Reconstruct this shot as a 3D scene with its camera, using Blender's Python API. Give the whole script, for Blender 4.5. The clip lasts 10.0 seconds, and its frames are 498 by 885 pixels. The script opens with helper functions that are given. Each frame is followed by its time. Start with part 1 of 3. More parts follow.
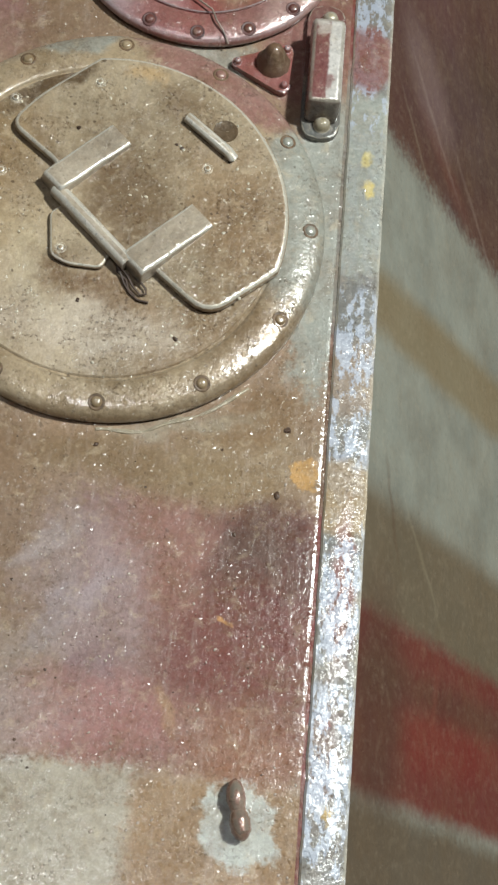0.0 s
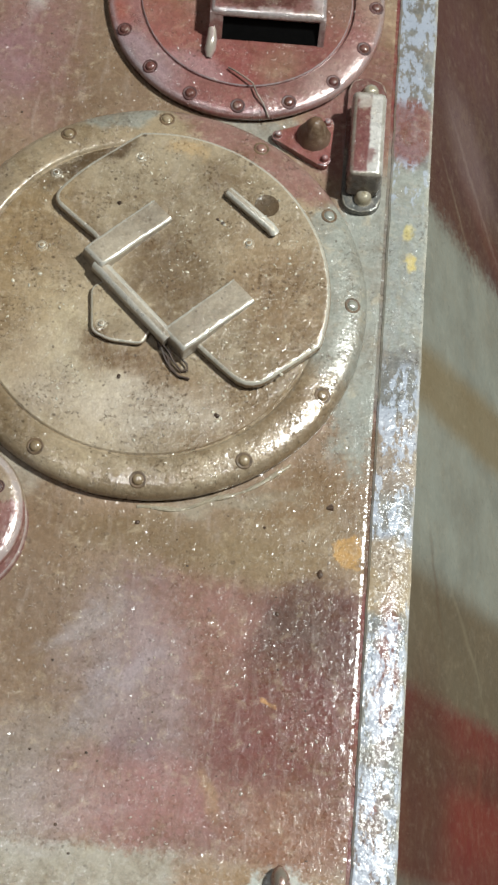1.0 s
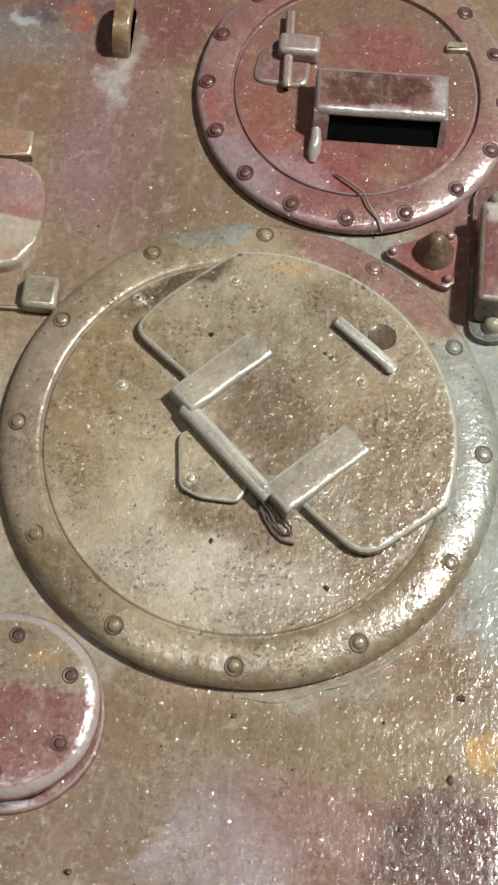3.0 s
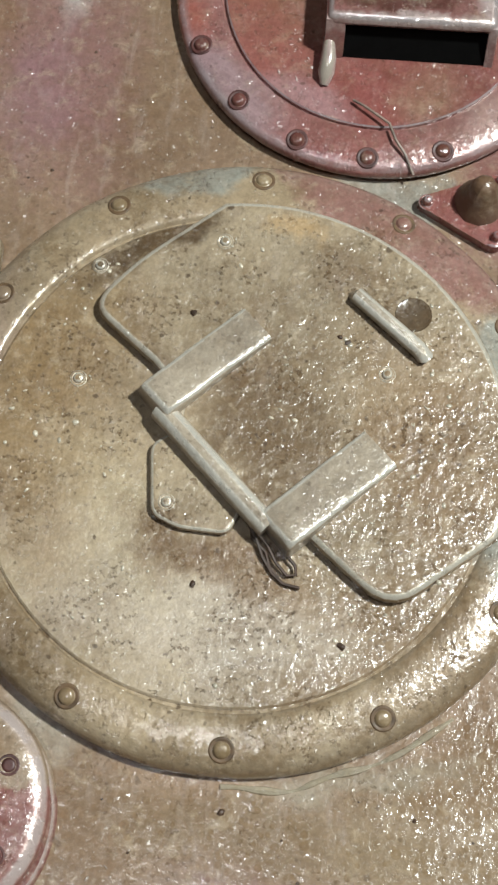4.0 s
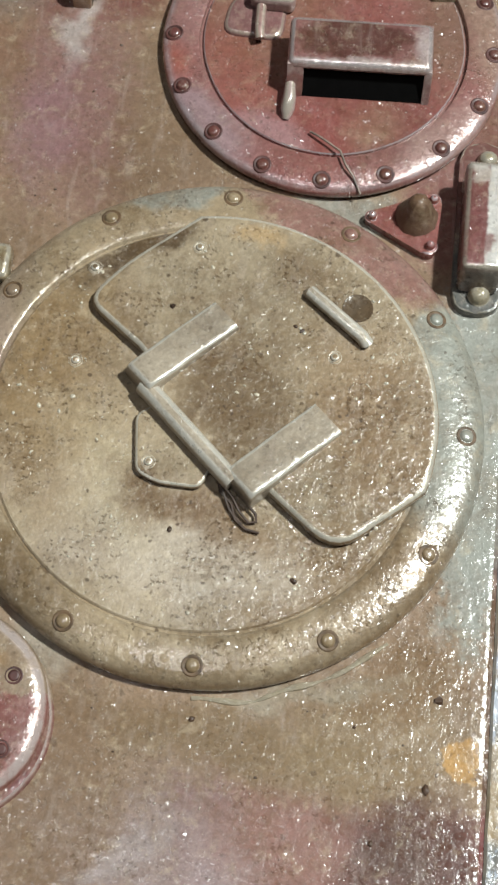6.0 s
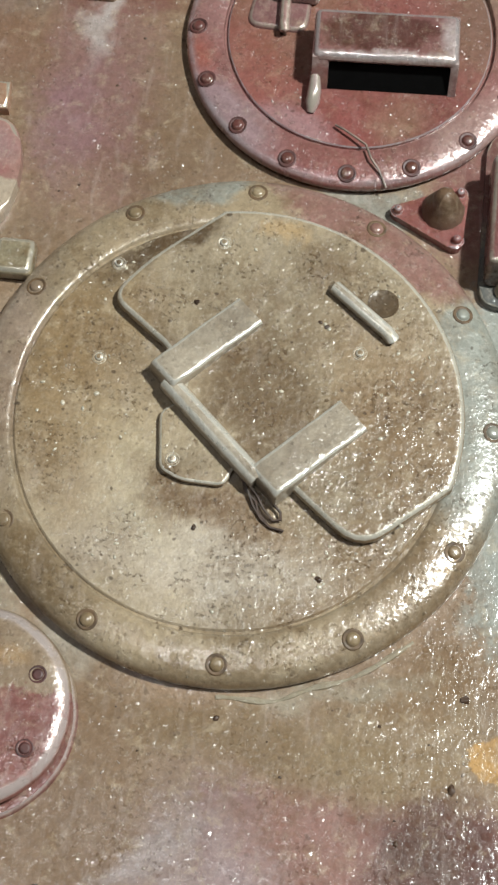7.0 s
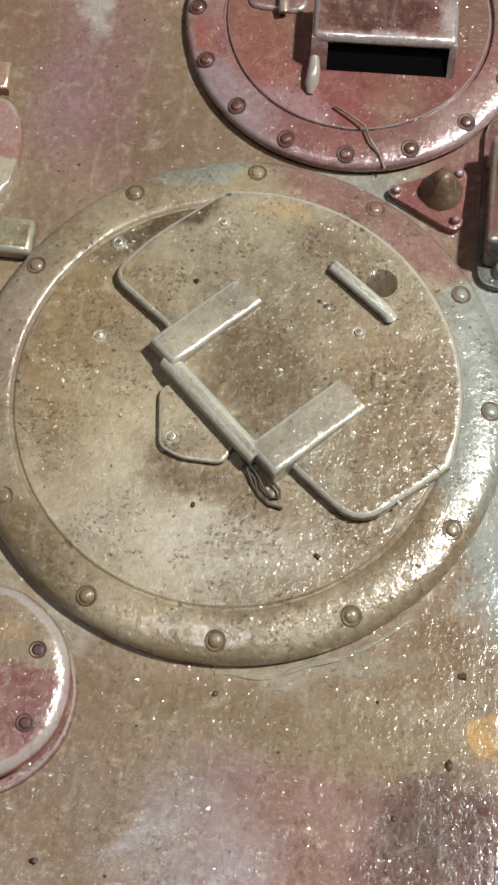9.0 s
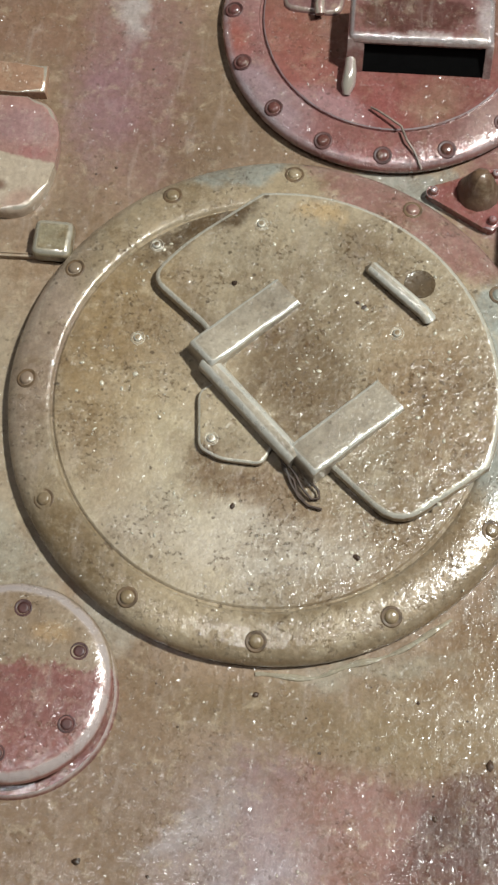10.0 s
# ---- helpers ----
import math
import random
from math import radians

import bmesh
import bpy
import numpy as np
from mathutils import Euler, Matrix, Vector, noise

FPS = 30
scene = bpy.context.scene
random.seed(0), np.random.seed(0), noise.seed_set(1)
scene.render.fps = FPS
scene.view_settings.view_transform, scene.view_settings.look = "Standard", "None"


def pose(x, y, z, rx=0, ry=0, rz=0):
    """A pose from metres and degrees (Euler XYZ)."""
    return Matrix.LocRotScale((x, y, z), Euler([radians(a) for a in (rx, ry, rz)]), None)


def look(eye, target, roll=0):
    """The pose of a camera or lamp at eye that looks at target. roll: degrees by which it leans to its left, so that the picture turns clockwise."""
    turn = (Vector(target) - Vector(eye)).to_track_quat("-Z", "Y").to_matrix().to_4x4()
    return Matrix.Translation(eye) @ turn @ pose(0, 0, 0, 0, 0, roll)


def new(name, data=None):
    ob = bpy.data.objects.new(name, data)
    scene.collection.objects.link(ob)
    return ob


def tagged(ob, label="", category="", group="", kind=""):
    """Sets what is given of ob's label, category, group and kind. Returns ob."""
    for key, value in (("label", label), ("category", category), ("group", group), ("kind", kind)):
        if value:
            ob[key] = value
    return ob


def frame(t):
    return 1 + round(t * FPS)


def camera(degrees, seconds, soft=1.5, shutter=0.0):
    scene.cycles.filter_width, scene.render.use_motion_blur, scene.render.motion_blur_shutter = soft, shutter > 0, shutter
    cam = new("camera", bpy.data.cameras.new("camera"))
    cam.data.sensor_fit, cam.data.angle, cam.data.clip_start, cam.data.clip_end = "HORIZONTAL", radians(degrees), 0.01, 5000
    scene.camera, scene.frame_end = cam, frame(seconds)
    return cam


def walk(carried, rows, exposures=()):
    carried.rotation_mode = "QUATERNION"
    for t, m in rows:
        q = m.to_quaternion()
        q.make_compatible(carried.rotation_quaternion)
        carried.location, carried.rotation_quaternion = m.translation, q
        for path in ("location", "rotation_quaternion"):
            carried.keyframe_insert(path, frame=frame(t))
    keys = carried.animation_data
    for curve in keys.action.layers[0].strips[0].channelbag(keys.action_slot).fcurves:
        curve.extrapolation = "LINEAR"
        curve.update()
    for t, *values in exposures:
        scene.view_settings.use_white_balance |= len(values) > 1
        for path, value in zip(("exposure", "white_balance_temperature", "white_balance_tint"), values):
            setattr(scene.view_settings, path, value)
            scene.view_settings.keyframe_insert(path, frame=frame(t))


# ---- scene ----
# A close look along the painted roof of an armoured turret. Plan measures are in units of 35 mm.
MM = 0.035
cam = camera(18.0, 10.0, soft=2.6)
# seconds, place in plan units, turn in degrees
ROWS = [
    (0, 4.49, -37.30, 73.13, 19.40, -4.33, 4.52),
    (0.5, 4.05, -36.23, 72.83, 20.36, -4.02, 4.62),
    (1, 3.44, -35.58, 72.94, 20.98, -3.50, 4.76),
    (1.5, 2.70, -33.98, 73.63, 23.22, -2.50, 5.09),
    (1.8, 0.89, -33.69, 73.27, 23.97, -2.14, 5.46),
    (2, -1.14, -33.50, 73.23, 24.55, -1.30, 5.99),
    (2.2, -0.67, -32.32, 72.07, 24.28, -1.06, 5.97),
    (2.5, 0.17, -30.31, 69.94, 24.33, -1.39, 5.75),
    (2.7, 0.64, -29.28, 68.57, 23.68, -1.72, 5.59),
    (3.8, 1.28, -17.41, 51.79, 19.49, -0.02, 5.87),
    (4, 1.40, -17.02, 51.52, 18.88, -0.56, 5.78),
    (4.5, 1.45, -19.64, 54.40, 18.89, -0.72, 5.88),
    (5, 2.51, -25.16, 61.03, 20.70, -0.08, 6.08),
    (5.2, 1.95, -25.43, 60.58, 21.58, -0.64, 6.13),
    (6.5, 4.13, -22.92, 59.63, 21.03, -0.15, 6.06),
    (7, 3.71, -23.12, 59.53, 20.79, 0.68, 6.38),
    (7.5, 3.47, -23.59, 59.58, 20.76, 1.08, 6.57),
    (8, 3.28, -24.07, 59.73, 20.63, 0.88, 6.61),
    (8.5, 3.51, -24.16, 59.80, 20.70, 0.48, 6.49),
    (9, 3.59, -23.90, 59.57, 20.63, 0.43, 6.42),
    (9.5, 3.47, -23.60, 59.26, 20.47, 0.76, 6.48),
    (10, 3.07, -23.98, 59.71, 20.66, 1.39, 6.53),
]
walk(cam, [(t, pose(x * MM, y * MM, z * MM, rx, ry, rz)) for t, x, y, z, rx, ry, rz in ROWS])

# ---- light ----
world = bpy.data.worlds.new("room")
scene.world = world
world.use_nodes = True
sky = world.node_tree.nodes["Background"]
sky.inputs["Color"].default_value = (1.0, 0.98, 0.94, 1)
sky.inputs["Strength"].default_value = 0.007


def hall_lamp(name, direction, distance, size, watts, colour):
    data = bpy.data.lights.new(name, "AREA")
    data.shape, data.size, data.energy, data.color = "DISK", size * MM, watts * (MM / 0.001) ** 2, colour
    ob = new(name, data)
    ob.matrix_world = look(Vector(direction).normalized() * distance * MM, (0, 0, 0))
    return ob


hall_lamp("hall_lamp", (0.46, 0.13, 0.88), 320, 22, 1.42, (0.93, 1.0, 0.97))
hall_lamp("ceiling_lamp", (-0.08, -0.15, 0.98), 520, 14, 0.46, (0.93, 0.98, 1.0))


# ---- materials ----
def lin(r, g, b):
    """Linear colour from the 0 to 255 values of a paint chart."""
    return tuple(((c / 255 + 0.055) / 1.055) ** 2.4 if c > 10 else c / 3294 for c in (r, g, b)) + (1,)


class Graph:
    def __init__(self, name):
        self.mat = bpy.data.materials.new(name)
        self.mat.use_nodes = True
        self.nodes, self.links = self.mat.node_tree.nodes, self.mat.node_tree.links
        self.bsdf = self.nodes["Principled BSDF"]
        self.place = self.vmath("SCALE", self.node("ShaderNodeNewGeometry").outputs["Position"], scale=1 / MM)

    def node(self, kind, **settings):
        n = self.nodes.new(kind)
        for key, value in settings.items():
            setattr(n, key, value)
        return n

    def put(self, socket, value):
        if isinstance(value, bpy.types.NodeSocket):
            self.links.new(value, socket)
        else:
            socket.default_value = value

    def vmath(self, op, a, b=None, scale=None):
        n = self.node("ShaderNodeVectorMath", operation=op)
        self.put(n.inputs[0], a)
        if b is not None:
            self.put(n.inputs[1], b)
        if scale is not None:
            self.put(n.inputs["Scale"], scale)
        return n.outputs["Value"] if op == "LENGTH" else n.outputs["Vector"]

    def math(self, op, a, b=0.0, clamp=False):
        n = self.node("ShaderNodeMath", operation=op, use_clamp=clamp)
        self.put(n.inputs[0], a)
        self.put(n.inputs[1], b)
        return n.outputs[0]

    def ramp(self, value, lo, hi, a=0.0, b=1.0):
        n = self.node("ShaderNodeMapRange", interpolation_type="SMOOTHSTEP")
        for key, v in zip(("Value", "From Min", "From Max", "To Min", "To Max"), (value, lo, hi, a, b)):
            self.put(n.inputs[key], v)
        return n.outputs["Result"]

    def noise(self, scale, detail=3.0, rough=0.55, at=None, colour=False, distortion=0.0):
        n = self.node("ShaderNodeTexNoise")
        self.put(n.inputs["Vector"], at or self.place)
        n.inputs["Scale"].default_value, n.inputs["Detail"].default_value = scale, detail
        n.inputs["Roughness"].default_value, n.inputs["Distortion"].default_value = rough, distortion
        return n.outputs["Color" if colour else "Fac"]

    def stretched(self, sx, sy, sz=1.0, turn=0.0):
        n = self.node("ShaderNodeMapping")
        self.put(n.inputs["Vector"], self.place)
        n.inputs["Rotation"].default_value = (0, 0, radians(turn))
        n.inputs["Scale"].default_value = (sx, sy, sz)
        return n.outputs["Vector"]

    def mix(self, fac, a, b, blend="MIX"):
        n = self.node("ShaderNodeMix", data_type="RGBA", blend_type=blend)
        self.put(n.inputs["Factor"], fac)
        self.put(n.inputs[6], a)
        self.put(n.inputs[7], b)
        return n.outputs[2]


def painted(name, base, patches=(), dirt=0.5, sheen=0.48, grain=1.0, ragged=1.0, streak=0.22, metallic=0.04, dust=0.35, rust=0.4, chips=0.0, coat=0.6, kept=(), edge=0.85, edge_colour=(206, 196, 178), sparkle=1.0):
    """Brush-painted, varnished and weathered surface. patches: (x, y, half width, half length, turn, softness, strength, colour), and "box" for a field with straight sides."""
    g = Graph(name)
    # brushed edges of the colour fields
    wob = g.vmath("SUBTRACT", g.noise(0.45, 4, colour=True), (0.5, 0.5, 0.5))
    far = g.vmath("ADD", g.place, g.vmath("SCALE", wob, scale=2.2 * ragged))
    near = g.vmath("ADD", g.place, g.vmath("SCALE", wob, scale=0.5 * ragged))
    fine = g.math("SUBTRACT", g.noise(2.6, 5, 0.7), 0.5)
    colour = g.mix(g.ramp(g.noise(0.22, 4), 0.35, 0.68), lin(*base), lin(*[c * 0.88 for c in base]))
    for x, y, rx, ry, turn, soft, strength, tone, *form in patches:
        n = g.node("ShaderNodeMapping", vector_type="TEXTURE")
        g.put(n.inputs["Vector"], near if form else far)
        n.inputs["Location"].default_value = (x, y, 0)
        n.inputs["Rotation"].default_value = (0, 0, radians(turn))
        n.inputs["Scale"].default_value = (rx, ry, 1000)
        if form:
            side = g.node("ShaderNodeSeparateXYZ")
            g.put(side.inputs[0], g.vmath("ABSOLUTE", n.outputs["Vector"]))
            away = g.math("MAXIMUM", side.outputs["X"], side.outputs["Y"])
        else:
            away = g.vmath("LENGTH", n.outputs["Vector"])
        mask = g.ramp(g.math("ADD", away, g.math("MULTIPLY", fine, (0.3 if form else 0.5) * ragged)), 1 - soft, 1 + soft, strength, 0.0)
        colour = g.mix(mask, colour, lin(*tone))
    # brush streaks and worn thin paint
    brush = g.noise(1.0, 5, 0.6, at=g.stretched(1.9, 0.45, 1.0, 12), distortion=0.6)
    colour = g.mix(g.ramp(brush, 0.5, 0.78, 0.0, streak), colour, lin(184, 168, 158))
    colour = g.mix(g.ramp(g.noise(2.4, 5, 0.72), 0.5, 0.78, 0.0, dust), colour, lin(208, 192, 170))
    # thin brown washes, uneven in the grain
    wash = g.math("MULTIPLY", g.ramp(g.noise(0.28, 5, 0.6), 0.36, 0.66), g.ramp(g.noise(1.5, 6, 0.72), 0.36, 0.64, 0.15, 1.0))
    colour = g.mix(g.math("MULTIPLY", wash, 0.7 * dirt), colour, lin(98, 70, 38))
    colour = g.mix(g.ramp(g.noise(1.1, 6, 0.7, distortion=0.4), 0.52, 0.72, 0.0, 0.5 * dirt), colour, lin(190, 172, 144))
    # small dark specks, thick in some places and few in others
    crowd = g.ramp(g.noise(0.42, 4, 0.6), 0.4, 0.68)
    for size, low, wide, amount in ((0.9, 1.5, 0.06, 0.75), (2.2, 1.42, 0.1, 0.7), (4.4, 1.38, 0.16, 0.45)):
        speck = g.node("ShaderNodeTexVoronoi", voronoi_dimensions="2D")
        g.put(speck.inputs["Vector"], g.vmath("ADD", g.place, g.vmath("SCALE", g.vmath("SUBTRACT", g.noise(2.2 * size, 2, colour=True), (0.5, 0.5, 0.5)), scale=0.5 / size)))
        speck.inputs["Scale"].default_value = size
        some = g.ramp(g.math("ADD", g.vmath("LENGTH", speck.outputs["Color"]), g.math("MULTIPLY", crowd, 0.2)), low, low + 0.1)
        spot = g.math("MULTIPLY", some, g.ramp(speck.outputs["Distance"], wide, wide * 2.0, 1.0, 0.0))
        colour = g.mix(g.math("MULTIPLY", spot, amount * min(1.0, 0.25 + rust)), colour, lin(64, 46, 32))
    rusty = g.math("MULTIPLY", g.ramp(g.noise(4.6, 5, 0.75), 0.55, 0.64), g.ramp(g.noise(0.6, 4, 0.65), 0.42, 0.68))
    colour = g.mix(g.math("MULTIPLY", rusty, 0.8 * rust), colour, lin(104, 72, 42))
    mottle = g.math("MULTIPLY", g.ramp(g.noise(3.2, 4, 0.65), 0.3, 0.7, 0.88, 1.1), g.ramp(g.noise(8.0, 3, 0.7), 0.3, 0.7, 0.93, 1.07))
    colour = g.vmath("SCALE", colour, scale=g.math("ADD", g.math("MULTIPLY", mottle, min(1.0, grain)), 1 - min(1.0, grain)))
    rough = g.ramp(g.noise(0.8, 4), 0.3, 0.7, sheen - 0.06, sheen + 0.18)
    # chipped paint, its bluish white also painting in glints
    if chips:
        bare = g.ramp(g.math("ADD", g.noise(1.2, 6, 0.72, at=g.stretched(1.5, 0.7)), g.math("MULTIPLY", g.math("SUBTRACT", g.noise(0.3, 3), 0.5), 0.5)), 0.475, 0.54)
        for low, high in kept:
            y = g.node("ShaderNodeSeparateXYZ")
            g.put(y.inputs[0], far)
            off = g.math("ABSOLUTE", g.math("SUBTRACT", y.outputs["Y"], (low + high) / 2))
            bare = g.math("MULTIPLY", bare, g.ramp(off, (high - low) / 2 - 0.4, (high - low) / 2 + 0.4, 0.12, 1.0))
        bare = g.math("MULTIPLY", bare, chips)
        colour = g.mix(bare, colour, lin(160, 166, 180))
        rough = g.math("SUBTRACT", rough, g.math("MULTIPLY", bare, 0.14))
    # paint rubbed through to metal on rounded edges, whitened further as painted edge highlights
    normal = g.node("ShaderNodeSeparateXYZ")
    g.put(normal.inputs[0], g.node("ShaderNodeNewGeometry").outputs["Normal"])
    worn = g.math("MULTIPLY", g.ramp(normal.outputs["Z"], 0.985, 0.9), g.ramp(normal.outputs["Z"], 0.45, 0.75))
    worn = g.math("MULTIPLY", worn, g.ramp(g.noise(1.3, 5, 0.65), 0.3, 0.62, 0.25 * edge, edge), clamp=True)
    colour = g.mix(g.math("MULTIPLY", worn, 0.75), colour, lin(*edge_colour))
    rough = g.math("SUBTRACT", rough, g.math("MULTIPLY", worn, 0.2))
    # fine relief of brushed-on varnish
    height = g.math("ADD", g.math("MULTIPLY", g.noise(1.1, 3, 0.5), 0.24), g.math("MULTIPLY", g.noise(4.0, 4, 0.6), 0.15 * grain))
    height = g.math("ADD", height, g.math("MULTIPLY", brush, 0.12))
    height = g.math("SUBTRACT", height, g.math("MULTIPLY", rusty, 0.3 * rust))
    bump = g.node("ShaderNodeBump")
    bump.inputs["Strength"].default_value = 0.85
    bump.inputs["Distance"].default_value = 0.17 * MM
    g.put(bump.inputs["Height"], height)
    # grains of dust set in the varnish, which catch the lamps
    grains = g.math("ADD", g.math("MULTIPLY", g.noise(2.3, 2.5, 0.6), 0.12 * grain), g.math("MULTIPLY", g.noise(5.0, 2.0, 0.6), 0.06 * grain))
    for size, share, wide, tall in ((0.8, 1.12, 0.15, 0.75), (1.7, 1.04, 0.24, 0.62), (3.2, 1.0, 0.32, 0.48)):
        cell = g.node("ShaderNodeTexVoronoi", voronoi_dimensions="2D")
        g.put(cell.inputs["Vector"], g.place)
        cell.inputs["Scale"].default_value = size
        chosen = g.ramp(g.vmath("LENGTH", cell.outputs["Color"]), share, share + 0.4)
        grains = g.math("ADD", grains, g.math("MULTIPLY", g.math("MULTIPLY", g.ramp(cell.outputs["Distance"], 0.0, wide, 1.0, 0.0), chosen), tall * grain * sparkle))
    beads = g.node("ShaderNodeBump")
    beads.inputs["Strength"].default_value = 1.0
    beads.inputs["Distance"].default_value = 0.2 * MM
    g.put(beads.inputs["Height"], grains)
    g.put(beads.inputs["Normal"], bump.outputs["Normal"])
    g.put(g.bsdf.inputs["Coat Normal"], beads.outputs["Normal"])
    g.put(g.bsdf.inputs["Normal"], bump.outputs["Normal"])
    g.put(g.bsdf.inputs["Base Color"], colour)
    g.put(g.bsdf.inputs["Roughness"], rough)
    g.put(g.bsdf.inputs["Metallic"], g.math("ADD", g.math("MULTIPLY", worn, 0.4), metallic, clamp=True))
    g.bsdf.inputs["Specular IOR Level"].default_value = 0.25
    # the varnish has gone dull in places
    dull = g.ramp(g.noise(0.32, 4, 0.6), 0.36, 0.62, 0.45, 1.0)
    g.put(g.bsdf.inputs["Coat Weight"], g.math("MULTIPLY", g.math("MULTIPLY", dull, g.ramp(g.noise(1.6, 3, 0.6), 0.36, 0.58, 0.6, 1.0)), coat))
    g.bsdf.inputs["Coat Roughness"].default_value = 0.17
    g.bsdf.inputs["Coat IOR"].default_value = 1.95
    return g.mat


def plain(name, colour, rough=0.5, metallic=0.0, gloss=0.5):
    g = Graph(name)
    g.put(g.bsdf.inputs["Base Color"], g.mix(g.ramp(g.noise(2.0, 4), 0.35, 0.7), lin(*colour), lin(*[c * 0.7 for c in colour])))
    g.put(g.bsdf.inputs["Roughness"], g.ramp(g.noise(3.0, 3), 0.3, 0.7, rough - 0.08, rough + 0.1))
    g.bsdf.inputs["Metallic"].default_value = metallic
    g.bsdf.inputs["Specular IOR Level"].default_value = gloss
    return g.mat


TAN, BROWN, RED, PINK = (148, 122, 99), (112, 88, 69), (116, 71, 68), (106, 72, 68)
GREY, BEIGE, OCHRE = (148, 150, 142), (166, 149, 126), (184, 140, 82)
roof_paint = painted("camouflage_roof_paint", TAN, [
    (-14, -4, 6, 9, 0, 0.35, 0.7, BEIGE),
    (-9.0, -17.5, 8.6, 5.0, 0, 0.35, 0.7, (118, 94, 76)),
    (6.2, -20.9, 5.9, 6.4, 0, 0.08, 0.9, (116, 77, 70), "box"),
    (3.8, -17.2, 2.6, 3.2, 0, 0.5, 0.75, (142, 102, 92)),
    (9.3, -17.4, 2.7, 3.2, 0, 0.3, 0.75, (78, 47, 42)),
    (8.5, -16.9, 1.6, 1.3, 0, 0.5, 0.7, (84, 60, 48)),
    (8.6, -21.4, 3.4, 3.4, 0, 0.5, 0.8, (106, 53, 48)),
    # mauve field, lightened to paint in the varnish sheen
    (0.8, -19.6, 2.9, 4.8, 10, 0.45, 0.75, (146, 126, 124)),
    (-1.6, -17.4, 2.0, 0.5, 42, 0.7, 0.4, (164, 154, 154)),
    (1.0, -19.6, 1.8, 0.45, 62, 0.7, 0.4, (160, 148, 152)),
    (-0.6, -20.6, 2.2, 0.6, 70, 0.7, 0.4, (156, 146, 152)),
    (3.2, -21.0, 1.6, 0.5, 60, 0.7, 0.55, (152, 128, 128)),
    (1.4, -23.0, 1.6, 0.8, 30, 0.6, 0.5, (116, 88, 92)),
    (-3.4, -23.2, 3.0, 1.6, 20, 0.6, 0.5, (140, 128, 124)),
    (1.4, -25.4, 5.0, 1.9, 0, 0.5, 0.8, (148, 102, 97)),
    (9.0, -26.2, 3.0, 1.7, 0, 0.5, 0.8, (130, 88, 64)),
    (5.2, -24.6, 0.4, 1.1, 10, 0.7, 0.5, (164, 132, 92)),
    (7.7, -20.2, 0.22, 0.2, 10, 0.6, 0.8, (196, 142, 84)),
    # beige field, its tone raised for the sheen over it
    (-6.4, -32.6, 10.4, 5.2, 0, 0.06, 0.85, (164, 156, 141), "box"),
    (8.0, -31.6, 4.0, 3.6, 0, 0.12, 0.75, (140, 110, 78), "box"),
    (8.9, -29.6, 1.7, 2.0, 20, 0.15, 0.9, (176, 178, 172)),
    (2.6, -12.9, 6.0, 1.2, -4, 0.5, 0.7, (116, 94, 66)),
    (-4.6, -12.4, 2.4, 2.6, 0, 0.6, 0.6, (118, 94, 72)),
    (8.0, -12.2, 3.6, 2.2, 0, 0.5, 0.6, (138, 116, 86)),
    (8.6, -9.6, 2.4, 1.4, 30, 0.5, 0.7, (120, 92, 62)),
    (10.7, -12.8, 0.85, 0.9, 0, 0.14, 0.9, (186, 142, 84)),
    (-5.6, -9.6, 1.6, 0.9, -45, 0.5, 0.6, (168, 160, 146)),
    (4.7, -10.6, 3.4, 0.5, 14, 0.6, 0.5, (156, 148, 130)),
    (11, 0.5, 2.5, 8.5, 0, 0.16, 0.9, GREY),
    (-10.5, -8, 1.6, 4.0, 40, 0.5, 0.5, (150, 146, 132)),
    (-6, 14, 8, 5, 0, 0.5, 0.6, BROWN),
    (-8, 15.5, 2.2, 5.5, 10, 0.6, 0.65, (136, 96, 98)),
    (-10, 23, 9, 3.2, -4, 0.5, 0.85, RED),
    (-13.5, 20.7, 3.0, 1.9, 10, 0.6, 0.65, (114, 112, 108)),
    (-13.0, 21.6, 0.7, 0.4, 20, 0.5, 0.7, (180, 180, 178)),
    (-9.6, 23.6, 1.6, 1.2, 0, 0.6, 0.5, (96, 84, 92)),
    (-5.8, 22.0, 1.6, 2.4, 0, 0.6, 0.6, (112, 62, 60)),
    (-10.7, 22.0, 0.42, 0.9, 0, 0.4, 0.9, (160, 86, 70)),
    (-12.4, 22.6, 1.0, 0.9, 0, 0.7, 0.6, (70, 62, 76)),
    (-8.3, 18.9, 0.45, 2.0, -8, 0.9, 0.6, (186, 178, 172)),
    (-13.5, 17.5, 4.0, 2.0, -20, 0.5, 0.7, (126, 92, 76)),
    (-9.3, 13.5, 1.3, 3.0, 0, 0.7, 0.6, (138, 102, 108)),
    (-13, 25.6, 4.0, 1.6, 0, 0.6, 0.6, (146, 100, 94)),
    (-6, -25.5, 6, 2.2, 0, 0.5, 0.55, (158, 148, 144)),
    (9.5, 13, 3.0, 5.0, 0, 0.3, 0.85, RED),
    (4.5, 11, 2.6, 0.9, -20, 0.4, 0.7, GREY),
], dirt=0.7, edge=0.3, sheen=0.56, coat=0.85, streak=0.24, dust=0.14, ragged=1.5, rust=0.35, sparkle=1.15)
